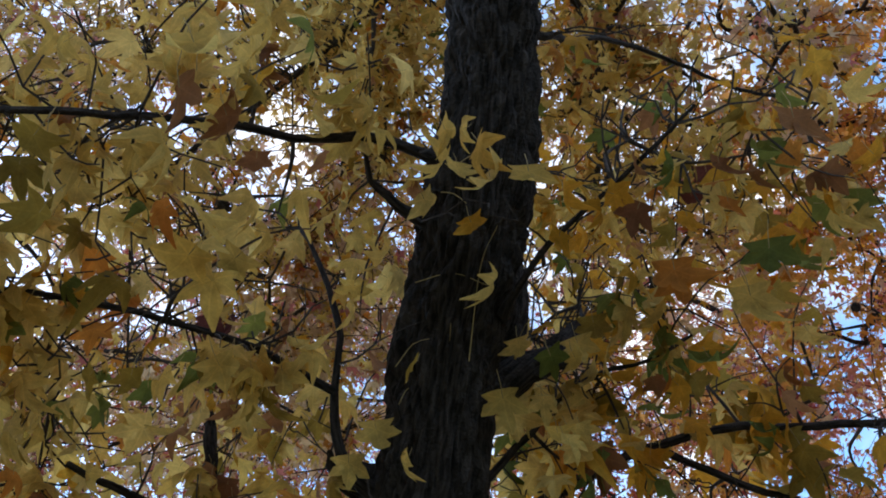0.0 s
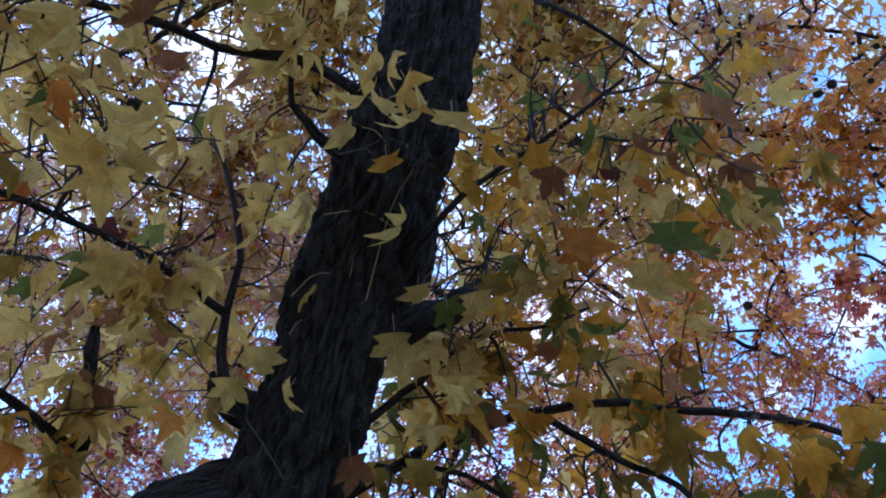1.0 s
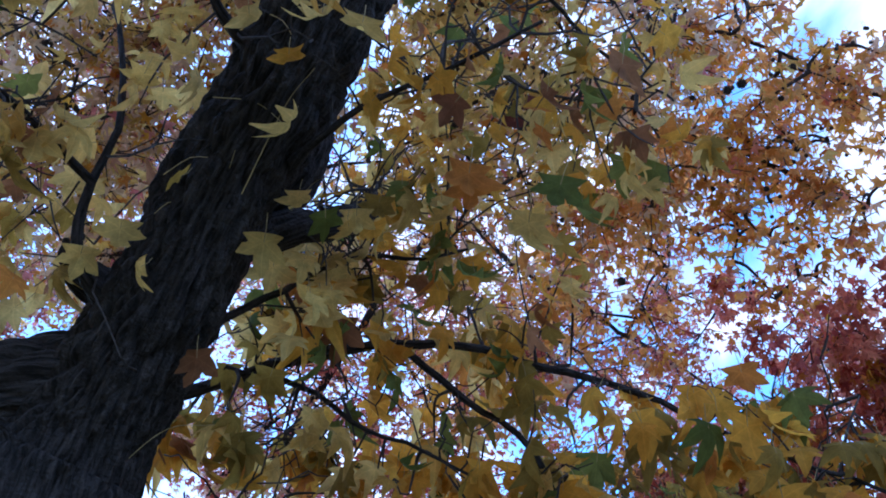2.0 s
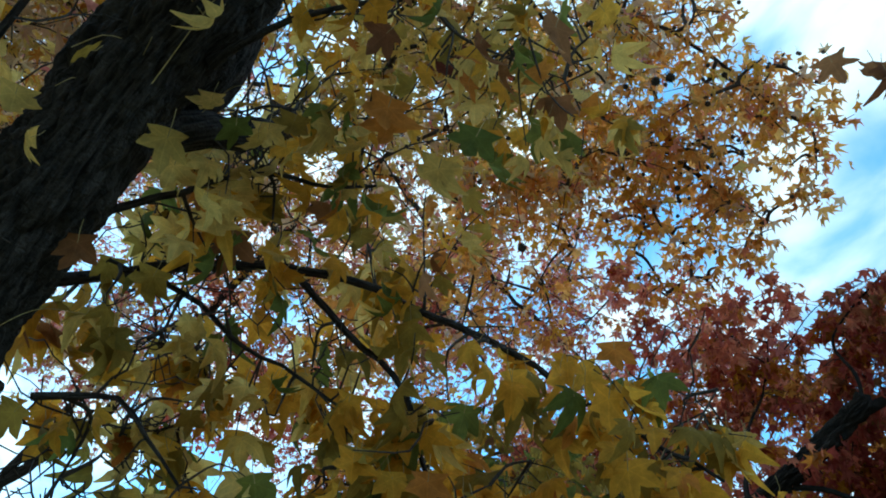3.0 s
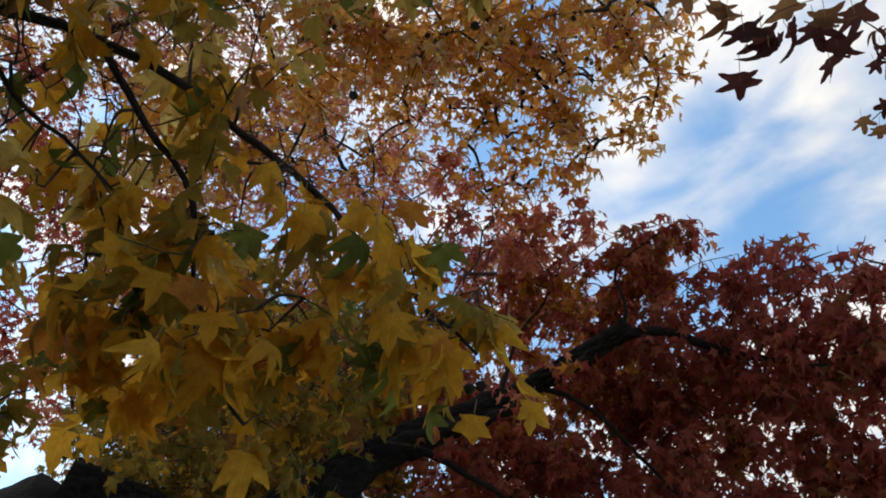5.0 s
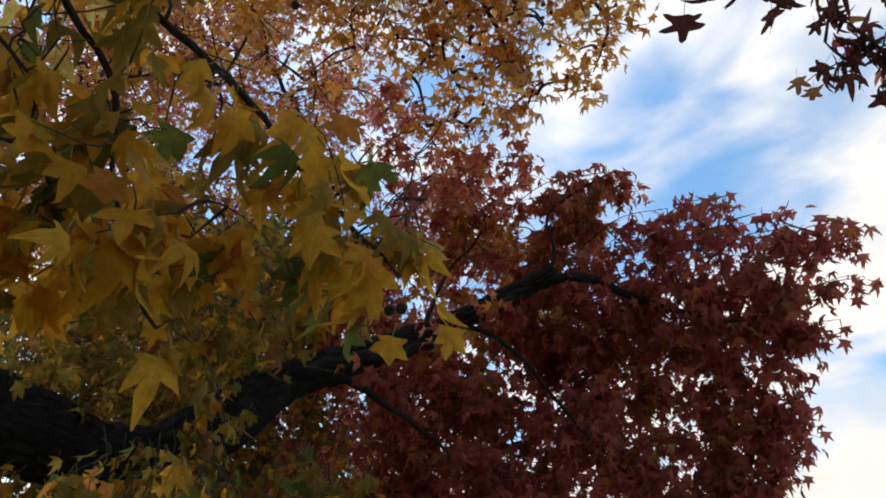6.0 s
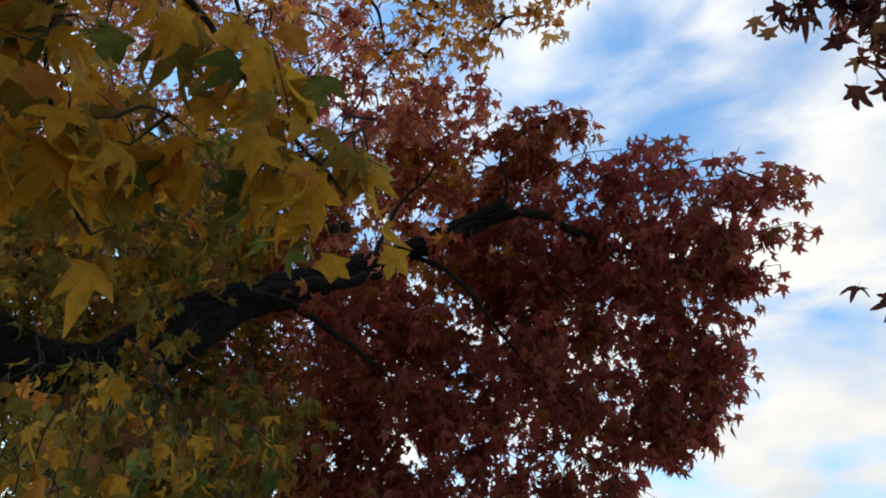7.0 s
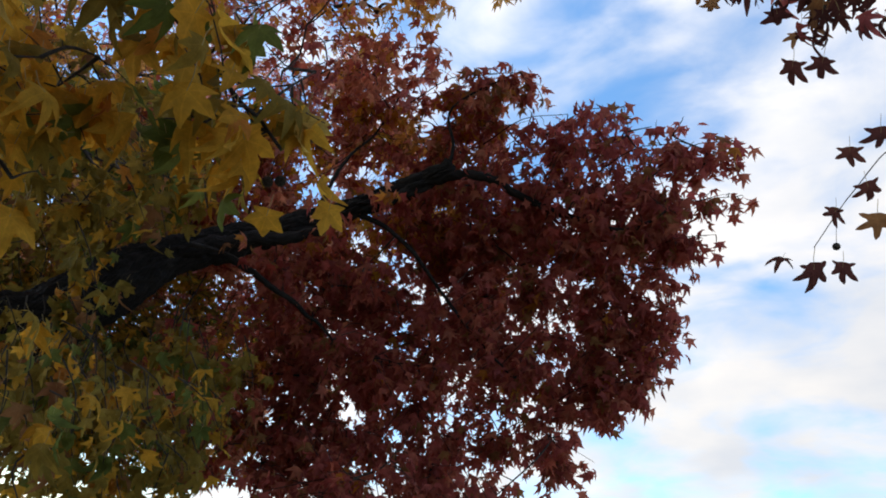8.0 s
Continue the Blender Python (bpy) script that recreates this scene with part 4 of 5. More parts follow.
red.bough("branch", ((4.31, 2.29, 3.88), (4.28, 2.26, 4.04), (4.24, 2.32, 4.26), (4.25, 2.18, 4.42), (4.31, 1.91, 4.6)), 0.013, 0.004, flare=0.3)
red.bough("branch", ((3.54, 3.41, 2.92), (3.7, 3.2, 2.93), (3.87, 3.04, 2.86), (4.1, 2.88, 2.77), (4.22, 2.76, 2.66)), 0.03, 0.008, flare=0.3)
red.bough("branch", ((4.1, 2.81, 3.5), (4.34, 2.51, 3.38), (4.65, 2.21, 3.04), (4.87, 1.85, 2.7)), 0.018, 0.006, flare=0.3)
red.bough("branch", ((4.03, 2.99, 3.38), (4.28, 3.07, 3.98), (4.49, 3.03, 4.34), (4.55, 2.95, 4.71)), 0.018, 0.005, flare=0.3)
red.bough("branch", ((3.42, 3.36, 2.86), (3.57, 3.22, 2.99), (3.70, 3.10, 3.09), (3.86, 2.94, 3.18), (4.03, 2.79, 3.34)), 0.05, 0.028, sides=36, rough=0.008, step=0.016)
red.bough("torn_bark", ((3.34, 3.21, 2.87), (3.43, 3.14, 2.89), (3.53, 3.08, 2.89), (3.65, 3.04, 2.88)), 0.016, 0.006, sides=10, rough=0.004, step=0.012, label="paler strip of torn bark").data.materials[0] = BARK
red.cloud((5, 2.41, 3.92), (0.8, 0.7, 0.5), 2141, "maroon", reach=0.4, per=7, size=0.82, gaps=0.05, fine=True, arms=12)
red.cloud((5.02, 1.45, 3.91), (0.66, 0.6, 0.5), 1172, "maroon", reach=0.4, per=7, size=0.82, gaps=0.05, fine=True, arms=14)
red.cloud((4.74, 0.94, 4), (0.34, 0.4, 0.32), 168, "maroon", reach=0.4, per=7, size=0.8, gaps=0.05, fine=True, arms=8)
red.cloud((5.28, 1.23, 3.22), (0.36, 0.4, 0.36), 396, "maroon", reach=0.4, per=7, size=0.8, gaps=0.05, fine=True, arms=8)
red.cloud((4.74, 3.14, 3), (0.8, 0.7, 0.6), 1605, "maroon", reach=0.4, per=7, size=0.82, gaps=0.05, fine=True, arms=12)
red.cloud((5.23, 1.87, 3.16), (0.75, 0.7, 0.5), 1390, "maroon", reach=0.4, per=7, size=0.82, gaps=0.05, fine=True, arms=12)
red.cloud((5.12, 2.48, 2.68), (0.7, 0.7, 0.5), 1177, "maroon", reach=0.4, per=7, size=0.82, gaps=0.05, fine=True, arms=8)
red.cloud((4.52, 3.84, 2.35), (0.6, 0.7, 0.6), 1141, "rust", reach=0.4, per=7, size=0.82, gaps=0.05, fine=True, arms=8)
red.cloud((4.33, 3.49, 5.02), (0.55, 0.6, 0.5), 378, "lace", reach=0.4, per=7, size=0.82, gaps=0.05, fine=True, arms=10)
red.cloud((4.39, 2.92, 4.76), (0.4, 0.5, 0.4), 297, "lace", reach=0.4, per=7, size=0.82, gaps=0.05, fine=True, arms=10)
red.cloud((4.46, 2.16, 4.53), (0.3, 0.4, 0.22), 330, "rust", reach=0.4, per=7, size=0.8, gaps=0.05, fine=True, arms=8)
red.cloud((4.79, 1.62, 4.4), (0.34, 0.4, 0.2), 280, "maroon", reach=0.4, per=7, size=0.8, gaps=0.05, fine=True, arms=8)
red.cloud((4.74, 1.19, 4.29), (0.3, 0.4, 0.2), 69, "maroon", reach=0.4, per=7, size=0.8, gaps=0.05, fine=True, arms=8)
red.cloud((4.69, 0.79, 4.13), (0.2, 0.3, 0.22), 50, "maroon", reach=0.4, per=7, size=0.8, gaps=0.05, fine=True, arms=6)
red.cloud((5.35, 1.53, 2.79), (0.35, 0.4, 0.22), 213, "maroon", reach=0.4, per=7, size=0.82, gaps=0.05, fine=True, arms=6)
red.cloud((4.82, 3.97, 4.03), (0.7, 0.7, 0.6), 1031, "lace", reach=0.4, per=7, size=0.82, gaps=0.05, fine=True, arms=10)
red.cloud((4.68, 3.48, 4.68), (0.5, 0.5, 0.45), 434, "lace", reach=0.4, per=7, size=0.82, gaps=0.05, fine=True, arms=8)
red.cloud((5.41, 1.34, 2.8), (0.3, 0.35, 0.25), 244, "maroon", reach=0.4, per=7, size=0.82, gaps=0.05, fine=True, arms=6)
red.cloud((5.39, 1.74, 2.42), (0.3, 0.35, 0.25), 224, "maroon", reach=0.4, per=7, size=0.82, gaps=0.05, fine=True, arms=6)
red.cloud((5.04, 2.71, 1.91), (1.1, 0.9, 0.5), 1112, "maroon", reach=0.4, per=7, size=0.82, gaps=0.05, fine=True, arms=8)
red.cloud((5.26, 3.47, 4.6), (0.6, 0.6, 0.5), 595, "lace", reach=0.4, per=7, size=0.82, gaps=0.05, fine=True, arms=8)
red.cloud((5.24, 3.63, 3.43), (0.7, 0.7, 0.5), 815, "maroon", reach=0.4, per=7, size=0.82, gaps=0.05, fine=True, arms=8)
red.cloud((4.79, 4.05, 3.68), (0.5, 0.6, 0.4), 481, "lace", reach=0.4, per=7, size=0.82, gaps=0.05, fine=True, arms=6)
red.cloud((5.4, 2.85, 3.61), (0.7, 0.7, 0.5), 713, "maroon", reach=0.4, per=7, size=0.82, gaps=0.05, fine=True, arms=8)
red.cloud((4.83, 3.04, 4.45), (0.5, 0.5, 0.35), 408, "amber", reach=0.4, per=7, size=0.82, gaps=0.05, fine=True, arms=8)
red.cloud((4.91, 2.46, 4.44), (0.35, 0.4, 0.28), 285, "rust", reach=0.4, per=7, size=0.82, gaps=0.05, fine=True, arms=8)
red.cloud((4.71, 3.92, 4.48), (0.5, 0.5, 0.35), 357, "amber", reach=0.4, per=7, size=0.82, gaps=0.05, fine=True, arms=8)
red.cloud((5.17, 2.76, 4.18), (0.4, 0.4, 0.28), 220, "amber", reach=0.4, per=7, size=0.82, gaps=0.05, fine=True, arms=6)
red.cloud((4.99, 1.12, 3.72), (0.22, 0.3, 0.22), 110, "maroon", reach=0.4, per=7, size=0.82, gaps=0.05, fine=True, arms=5)
red.cloud((4.77, 1, 3.96), (0.2, 0.3, 0.2), 76, "maroon", reach=0.4, per=7, size=0.82, gaps=0.05, fine=True, arms=5)
red.cloud((5.17, 1.06, 3.37), (0.16, 0.3, 0.2), 76, "maroon", reach=0.4, per=7, size=0.82, gaps=0.05, fine=True, arms=5)
red.cloud((5.23, 1.26, 3.08), (0.16, 0.3, 0.16), 67, "maroon", reach=0.4, per=7, size=0.82, gaps=0.05, fine=True, arms=4)
red.cloud((5.03, 3.05, 2.17), (0.5, 0.5, 0.4), 442, "maroon", reach=0.4, per=7, size=0.82, gaps=0.05, fine=True, arms=6)
red.cloud((5.32, 2.33, 2.12), (0.4, 0.4, 0.3), 280, "maroon", reach=0.4, per=7, size=0.82, gaps=0.05, fine=True, arms=6)
red.cloud((4.61, 1.82, 4.16), (0.22, 0.3, 0.16), 93, "maroon", reach=0.4, per=7, size=0.82, gaps=0.05, fine=True, arms=4)
red.cloud((5.02, 1.09, 3.62), (0.24, 0.3, 0.2), 93, "maroon", reach=0.4, per=7, size=0.82, gaps=0.05, fine=True, arms=5)
red.cloud((4.84, 0.95, 3.79), (0.22, 0.3, 0.16), 64, "maroon", reach=0.4, per=7, size=0.82, gaps=0.05, fine=True, arms=5)
red.cloud((5.15, 1.24, 3.38), (0.2, 0.3, 0.2), 79, "maroon", reach=0.4, per=7, size=0.82, gaps=0.05, fine=True, arms=4)
red.cloud((4.86, 3.35, 2.49), (0.4, 0.4, 0.3), 259, "maroon", reach=0.4, per=7, size=0.82, gaps=0.05, fine=True, arms=5)
red.cloud((5.04, 3.36, 2.29), (0.4, 0.4, 0.35), 273, "maroon", reach=0.4, per=7, size=0.82, gaps=0.05, fine=True, arms=5)
red.cloud((5.6, 2.56, 3.79), (0.6, 0.5, 0.4), 360, "maroon", reach=0.4, per=7, size=0.82, gaps=0.05, fine=True, arms=5)
red.cloud((5.42, 1.45, 4.05), (0.4, 0.4, 0.3), 158, "maroon", reach=0.4, per=7, size=0.82, gaps=0.05, fine=True, arms=5)
red.cloud((5.06, 1.53, 3.84), (0.4, 0.4, 0.25), 187, "maroon", reach=0.4, per=7, size=0.82, gaps=0.05, fine=True, arms=5)
red.cloud((5.23, 1.81, 3.52), (0.5, 0.5, 0.3), 259, "maroon", reach=0.4, per=7, size=0.82, gaps=0.05, fine=True, arms=5)
red.cloud((5.07, 2.16, 4.07), (0.3, 0.4, 0.25), 115, "maroon", reach=0.4, per=7, size=0.82, gaps=0.05, fine=True, arms=4)
red.cloud((3.98, 3.72, 5.49), (0.28, 0.35, 0.3), 153, "lace", reach=0.4, per=7, size=0.82, gaps=0.05, fine=True, arms=5)
red.bough("branch", ((4.5, 2.17, 4.18), (4.42, 1.88, 4.3), (4.45, 1.59, 4.33)), 0.0042, 0.0018)
red.cloud((4.46, 2.02, 4.24), (0.12, 0.14, 0.1), 14, "maroon", reach=0.14, per=3, size=0.86, gaps=0.05, fine=True, arms=0)
red.cloud((4.42, 1.88, 4.30), (0.1, 0.12, 0.08), 9, "maroon", reach=0.14, per=3, size=0.86, gaps=0.05, fine=True, arms=0)
red.cloud((4.44, 1.67, 4.3), (0.13, 0.13, 0.1), 22, "maroon", reach=0.16, per=4, size=0.86, gaps=0.05, fine=True, arms=0)
red.bough("branch", ((4.53, 1.76, 4.23), (4.43, 1.48, 4.33), (4.44, 1.2, 4.34)), 0.0042, 0.0018)
red.cloud((4.48, 1.62, 4.28), (0.12, 0.14, 0.1), 14, "maroon", reach=0.14, per=3, size=0.86, gaps=0.05, fine=True, arms=0)
red.cloud((4.43, 1.48, 4.33), (0.1, 0.12, 0.08), 9, "maroon", reach=0.14, per=3, size=0.86, gaps=0.05, fine=True, arms=0)
red.cloud((4.44, 1.28, 4.32), (0.13, 0.13, 0.1), 22, "maroon", reach=0.16, per=4, size=0.86, gaps=0.05, fine=True, arms=0)
red.bough("branch", ((4.74, 1.45, 4.06), (4.63, 1.18, 4.16), (4.63, 0.91, 4.17)), 0.0042, 0.0018)
red.cloud((4.69, 1.31, 4.11), (0.12, 0.14, 0.1), 14, "maroon", reach=0.14, per=3, size=0.86, gaps=0.05, fine=True, arms=0)
red.cloud((4.63, 1.18, 4.16), (0.1, 0.12, 0.08), 9, "maroon", reach=0.14, per=3, size=0.86, gaps=0.05, fine=True, arms=0)
red.cloud((4.63, 0.98, 4.15), (0.13, 0.13, 0.1), 22, "maroon", reach=0.16, per=4, size=0.86, gaps=0.05, fine=True, arms=0)
red.bough("branch", ((4.77, 1.1, 4.07), (4.64, 0.85, 4.16), (4.62, 0.6, 4.16)), 0.0042, 0.0018)
red.cloud((4.71, 0.98, 4.12), (0.12, 0.14, 0.1), 14, "maroon", reach=0.14, per=3, size=0.86, gaps=0.05, fine=True, arms=0)
red.cloud((4.64, 0.85, 4.16), (0.1, 0.12, 0.08), 9, "maroon", reach=0.14, per=3, size=0.86, gaps=0.05, fine=True, arms=0)
red.cloud((4.62, 0.67, 4.14), (0.13, 0.13, 0.1), 22, "maroon", reach=0.16, per=4, size=0.86, gaps=0.05, fine=True, arms=0)
red.bough("branch", ((4.94, 1.09, 3.77), (4.82, 0.84, 3.87), (4.79, 0.59, 3.88)), 0.0042, 0.0018)
red.cloud((4.88, 0.97, 3.82), (0.12, 0.14, 0.1), 14, "maroon", reach=0.14, per=3, size=0.86, gaps=0.05, fine=True, arms=0)
red.cloud((4.82, 0.84, 3.87), (0.1, 0.12, 0.08), 9, "maroon", reach=0.14, per=3, size=0.86, gaps=0.05, fine=True, arms=0)
red.cloud((4.8, 0.66, 3.86), (0.13, 0.13, 0.1), 22, "maroon", reach=0.16, per=4, size=0.86, gaps=0.05, fine=True, arms=0)
red.bough("branch", ((5.02, 1.22, 3.55), (4.91, 0.97, 3.66), (4.89, 0.71, 3.68)), 0.0042, 0.0018)
red.cloud((4.96, 1.09, 3.60), (0.12, 0.14, 0.1), 14, "maroon", reach=0.14, per=3, size=0.86, gaps=0.05, fine=True, arms=0)
red.cloud((4.91, 0.97, 3.66), (0.1, 0.12, 0.08), 9, "maroon", reach=0.14, per=3, size=0.86, gaps=0.05, fine=True, arms=0)
red.cloud((4.89, 0.78, 3.65), (0.13, 0.13, 0.1), 22, "maroon", reach=0.16, per=4, size=0.86, gaps=0.05, fine=True, arms=0)
red.bough("branch", ((5.12, 1.38, 3.37), (5.01, 1.12, 3.49), (5, 0.86, 3.52)), 0.0042, 0.0018)
red.cloud((5.06, 1.25, 3.43), (0.12, 0.14, 0.1), 14, "maroon", reach=0.14, per=3, size=0.86, gaps=0.05, fine=True, arms=0)
red.cloud((5.01, 1.12, 3.49), (0.1, 0.12, 0.08), 9, "maroon", reach=0.14, per=3, size=0.86, gaps=0.05, fine=True, arms=0)
red.cloud((5, 0.93, 3.49), (0.13, 0.13, 0.1), 22, "maroon", reach=0.16, per=4, size=0.86, gaps=0.05, fine=True, arms=0)
red.bough("branch", ((5.21, 1.57, 3.14), (5.12, 1.3, 3.28), (5.11, 1.04, 3.32)), 0.0042, 0.0018)
red.cloud((5.17, 1.44, 3.21), (0.12, 0.14, 0.1), 14, "maroon", reach=0.14, per=3, size=0.86, gaps=0.05, fine=True, arms=0)
red.cloud((5.12, 1.30, 3.28), (0.1, 0.12, 0.08), 9, "maroon", reach=0.14, per=3, size=0.86, gaps=0.05, fine=True, arms=0)
red.cloud((5.1, 1.11, 3.29), (0.13, 0.13, 0.1), 22, "maroon", reach=0.16, per=4, size=0.86, gaps=0.05, fine=True, arms=0)
red.bough("branch", ((5.28, 1.53, 2.8), (5.19, 1.28, 2.95), (5.18, 1.02, 2.99)), 0.0042, 0.0018)
red.cloud((5.24, 1.41, 2.88), (0.12, 0.14, 0.1), 14, "maroon", reach=0.14, per=3, size=0.86, gaps=0.05, fine=True, arms=0)
red.cloud((5.19, 1.28, 2.95), (0.1, 0.12, 0.08), 9, "maroon", reach=0.14, per=3, size=0.86, gaps=0.05, fine=True, arms=0)
red.cloud((5.17, 1.09, 2.96), (0.13, 0.13, 0.1), 22, "maroon", reach=0.16, per=4, size=0.86, gaps=0.05, fine=True, arms=0)
red.bough("branch", ((5.26, 1.76, 2.61), (5.19, 1.51, 2.77), (5.19, 1.24, 2.82)), 0.0042, 0.0018)
red.cloud((5.22, 1.64, 2.69), (0.12, 0.14, 0.1), 14, "maroon", reach=0.14, per=3, size=0.86, gaps=0.05, fine=True, arms=0)
red.cloud((5.19, 1.51, 2.77), (0.1, 0.12, 0.08), 9, "maroon", reach=0.14, per=3, size=0.86, gaps=0.05, fine=True, arms=0)
red.cloud((5.18, 1.31, 2.79), (0.13, 0.13, 0.1), 22, "maroon", reach=0.16, per=4, size=0.86, gaps=0.05, fine=True, arms=0)
red.bough("branch", ((5.23, 1.96, 2.42), (5.17, 1.7, 2.58), (5.19, 1.43, 2.64)), 0.0042, 0.0018)
red.cloud((5.20, 1.83, 2.50), (0.12, 0.14, 0.1), 14, "maroon", reach=0.14, per=3, size=0.86, gaps=0.05, fine=True, arms=0)
red.cloud((5.17, 1.70, 2.58), (0.1, 0.12, 0.08), 9, "maroon", reach=0.14, per=3, size=0.86, gaps=0.05, fine=True, arms=0)
red.cloud((5.18, 1.5, 2.61), (0.13, 0.13, 0.1), 22, "maroon", reach=0.16, per=4, size=0.86, gaps=0.05, fine=True, arms=0)
red.bough("branch", ((4.38, 2.5, 4.47), (4.31, 2.19, 4.6), (4.36, 1.89, 4.63)), 0.0042, 0.0018)
red.cloud((4.34, 2.34, 4.54), (0.12, 0.14, 0.1), 14, "maroon", reach=0.14, per=3, size=0.86, gaps=0.05, fine=True, arms=0)
red.cloud((4.31, 2.19, 4.60), (0.1, 0.12, 0.08), 9, "maroon", reach=0.14, per=3, size=0.86, gaps=0.05, fine=True, arms=0)
red.cloud((4.35, 1.97, 4.6), (0.13, 0.13, 0.1), 22, "maroon", reach=0.16, per=4, size=0.86, gaps=0.05, fine=True, arms=0)
red.bough("branch", ((4.3, 2.68, 4.43), (4.25, 2.37, 4.56), (4.31, 2.07, 4.6)), 0.0042, 0.0018)
red.cloud((4.28, 2.53, 4.49), (0.12, 0.14, 0.1), 14, "maroon", reach=0.14, per=3, size=0.86, gaps=0.05, fine=True, arms=0)
red.cloud((4.25, 2.37, 4.56), (0.1, 0.12, 0.08), 9, "maroon", reach=0.14, per=3, size=0.86, gaps=0.05, fine=True, arms=0)
red.cloud((4.29, 2.15, 4.57), (0.13, 0.13, 0.1), 22, "maroon", reach=0.16, per=4, size=0.86, gaps=0.05, fine=True, arms=0)
red.bough("branch", ((4.2, 3.18, 4.65), (4.17, 2.86, 4.8), (4.25, 2.54, 4.85)), 0.0042, 0.0018)
red.cloud((4.19, 3.02, 4.72), (0.12, 0.14, 0.1), 14, "maroon", reach=0.14, per=3, size=0.86, gaps=0.05, fine=True, arms=0)
red.cloud((4.17, 2.86, 4.80), (0.1, 0.12, 0.08), 9, "maroon", reach=0.14, per=3, size=0.86, gaps=0.05, fine=True, arms=0)
red.cloud((4.23, 2.63, 4.82), (0.13, 0.13, 0.1), 22, "maroon", reach=0.16, per=4, size=0.86, gaps=0.05, fine=True, arms=0)
red.bough("branch", ((5.19, 2.11, 2.33), (5.14, 1.86, 2.5), (5.16, 1.59, 2.56)), 0.0042, 0.0018)
red.cloud((5.17, 1.98, 2.42), (0.12, 0.14, 0.1), 14, "maroon", reach=0.14, per=3, size=0.86, gaps=0.05, fine=True, arms=0)
red.cloud((5.14, 1.86, 2.50), (0.1, 0.12, 0.08), 9, "maroon", reach=0.14, per=3, size=0.86, gaps=0.05, fine=True, arms=0)
red.cloud((5.15, 1.66, 2.52), (0.13, 0.13, 0.1), 22, "maroon", reach=0.16, per=4, size=0.86, gaps=0.05, fine=True, arms=0)
red.cloud((5.40, 3.42, 2.68), (0.8, 0.8, 0.56), 450, "maroon", reach=0.4, per=7, size=0.82, gaps=0.05, fine=True, arms=5)
red.cloud((5.69, 2.62, 3.23), (0.8, 0.8, 0.56), 450, "maroon", reach=0.4, per=7, size=0.82, gaps=0.05, fine=True, arms=5)
red.cloud((5.41, 3.05, 2.02), (0.8, 0.8, 0.56), 450, "maroon", reach=0.4, per=7, size=0.82, gaps=0.05, fine=True, arms=5)
red.cloud((4.95, 3.82, 2.23), (0.6, 0.6, 0.42), 250, "maroon", reach=0.4, per=7, size=0.82, gaps=0.05, fine=True, arms=5)
red.cloud((5.72, 1.99, 3.82), (0.6, 0.6, 0.42), 250, "maroon", reach=0.4, per=7, size=0.82, gaps=0.05, fine=True, arms=5)
red.cloud((4.90, 3.12, 3.76), (0.45, 0.45, 0.32), 260, "amber", reach=0.4, per=7, size=0.82, gaps=0.05, fine=True, arms=4)
red.cloud((5.04, 2.70, 3.97), (0.4, 0.4, 0.28), 220, "amber", reach=0.4, per=7, size=0.82, gaps=0.05, fine=True, arms=4)
red.cloud((4.78, 3.45, 3.55), (0.4, 0.4, 0.28), 220, "rust", reach=0.4, per=7, size=0.82, gaps=0.05, fine=True, arms=4)
red.cloud((4.51, 2.28, 4.36), (0.25, 0.25, 0.17), 110, "rust", reach=0.4, per=7, size=0.82, gaps=0.05, fine=True, arms=4)
red.cloud((4.51, 2.48, 4.21), (0.2, 0.2, 0.14), 70, "rust", reach=0.4, per=7, size=0.82, gaps=0.05, fine=True, arms=4)
red.cloud((3.78, 2.74, 3.25), (0.22, 0.22, 0.09), 26, "rust", reach=0.2, per=5, size=0.8, gaps=0.05, fine=True, arms=0)
red.cloud((3.93, 2.41, 3.51), (0.2, 0.2, 0.08), 22, "rust", reach=0.2, per=5, size=0.8, gaps=0.05, fine=True, arms=0)
red.cloud((3.52, 2.97, 2.97), (0.15, 0.15, 0.06), 14, "rust", reach=0.2, per=5, size=0.8, gaps=0.05, fine=True, arms=0)
red.cloud((4.38, 1.06, 4.10), (0.12, 0.12, 0.12), 8, "maroon", reach=0.16, per=2, size=0.9, gaps=0.05, fine=True, arms=0)
red.cloud((4.24, 1.28, 4.21), (0.08, 0.08, 0.08), 5, "maroon", reach=0.16, per=2, size=0.9, gaps=0.05, fine=True, arms=0)
red.finish("sweetgum tree with dark red leaves on a thick bent limb", single=300, around=(1.5, 0.2, 1.5))


# ---- the far tree with pink and red leaves ----
pink = Tree("far_sweetgum_tree", (0.3, 8.6, 0), 37)
pink.bough("trunk", ((0.3, 8.6, -0.1), (0.3, 8.5, 2.0), (0.4, 8.5, 4.4)), 0.26, 0.16, sides=16, step=0.1)
pink.bough("limb", ((0.4, 8.5, 4.2), (1.2, 7.8, 5.2), (2.4, 5.87, 7.42), (3.22, 5.6, 7.01), (3.64, 5.65, 6.86), (4.05, 5.67, 6.72), (4.93, 5.65, 6.33)), 0.06, 0.02, sides=10, step=0.1)
pink.bough("limb", ((0.4, 8.5, 4.2), (1.31, 7.4, 5.84), (2.26, 7.33, 5.59)), 0.045, 0.015, sides=10, step=0.1)
pink.bough("limb", ((0.4, 8.5, 4.2), (-1.19, 6.45, 7.42), (-2.87, 6.03, 7.58)), 0.045, 0.015, sides=10, step=0.1)
pink.cloud((3.66, 5.92, 7.04), (1.9, 1.6, 1.4), 3512, "pink", reach=0.8, per=14, size=0.64, arms=16)
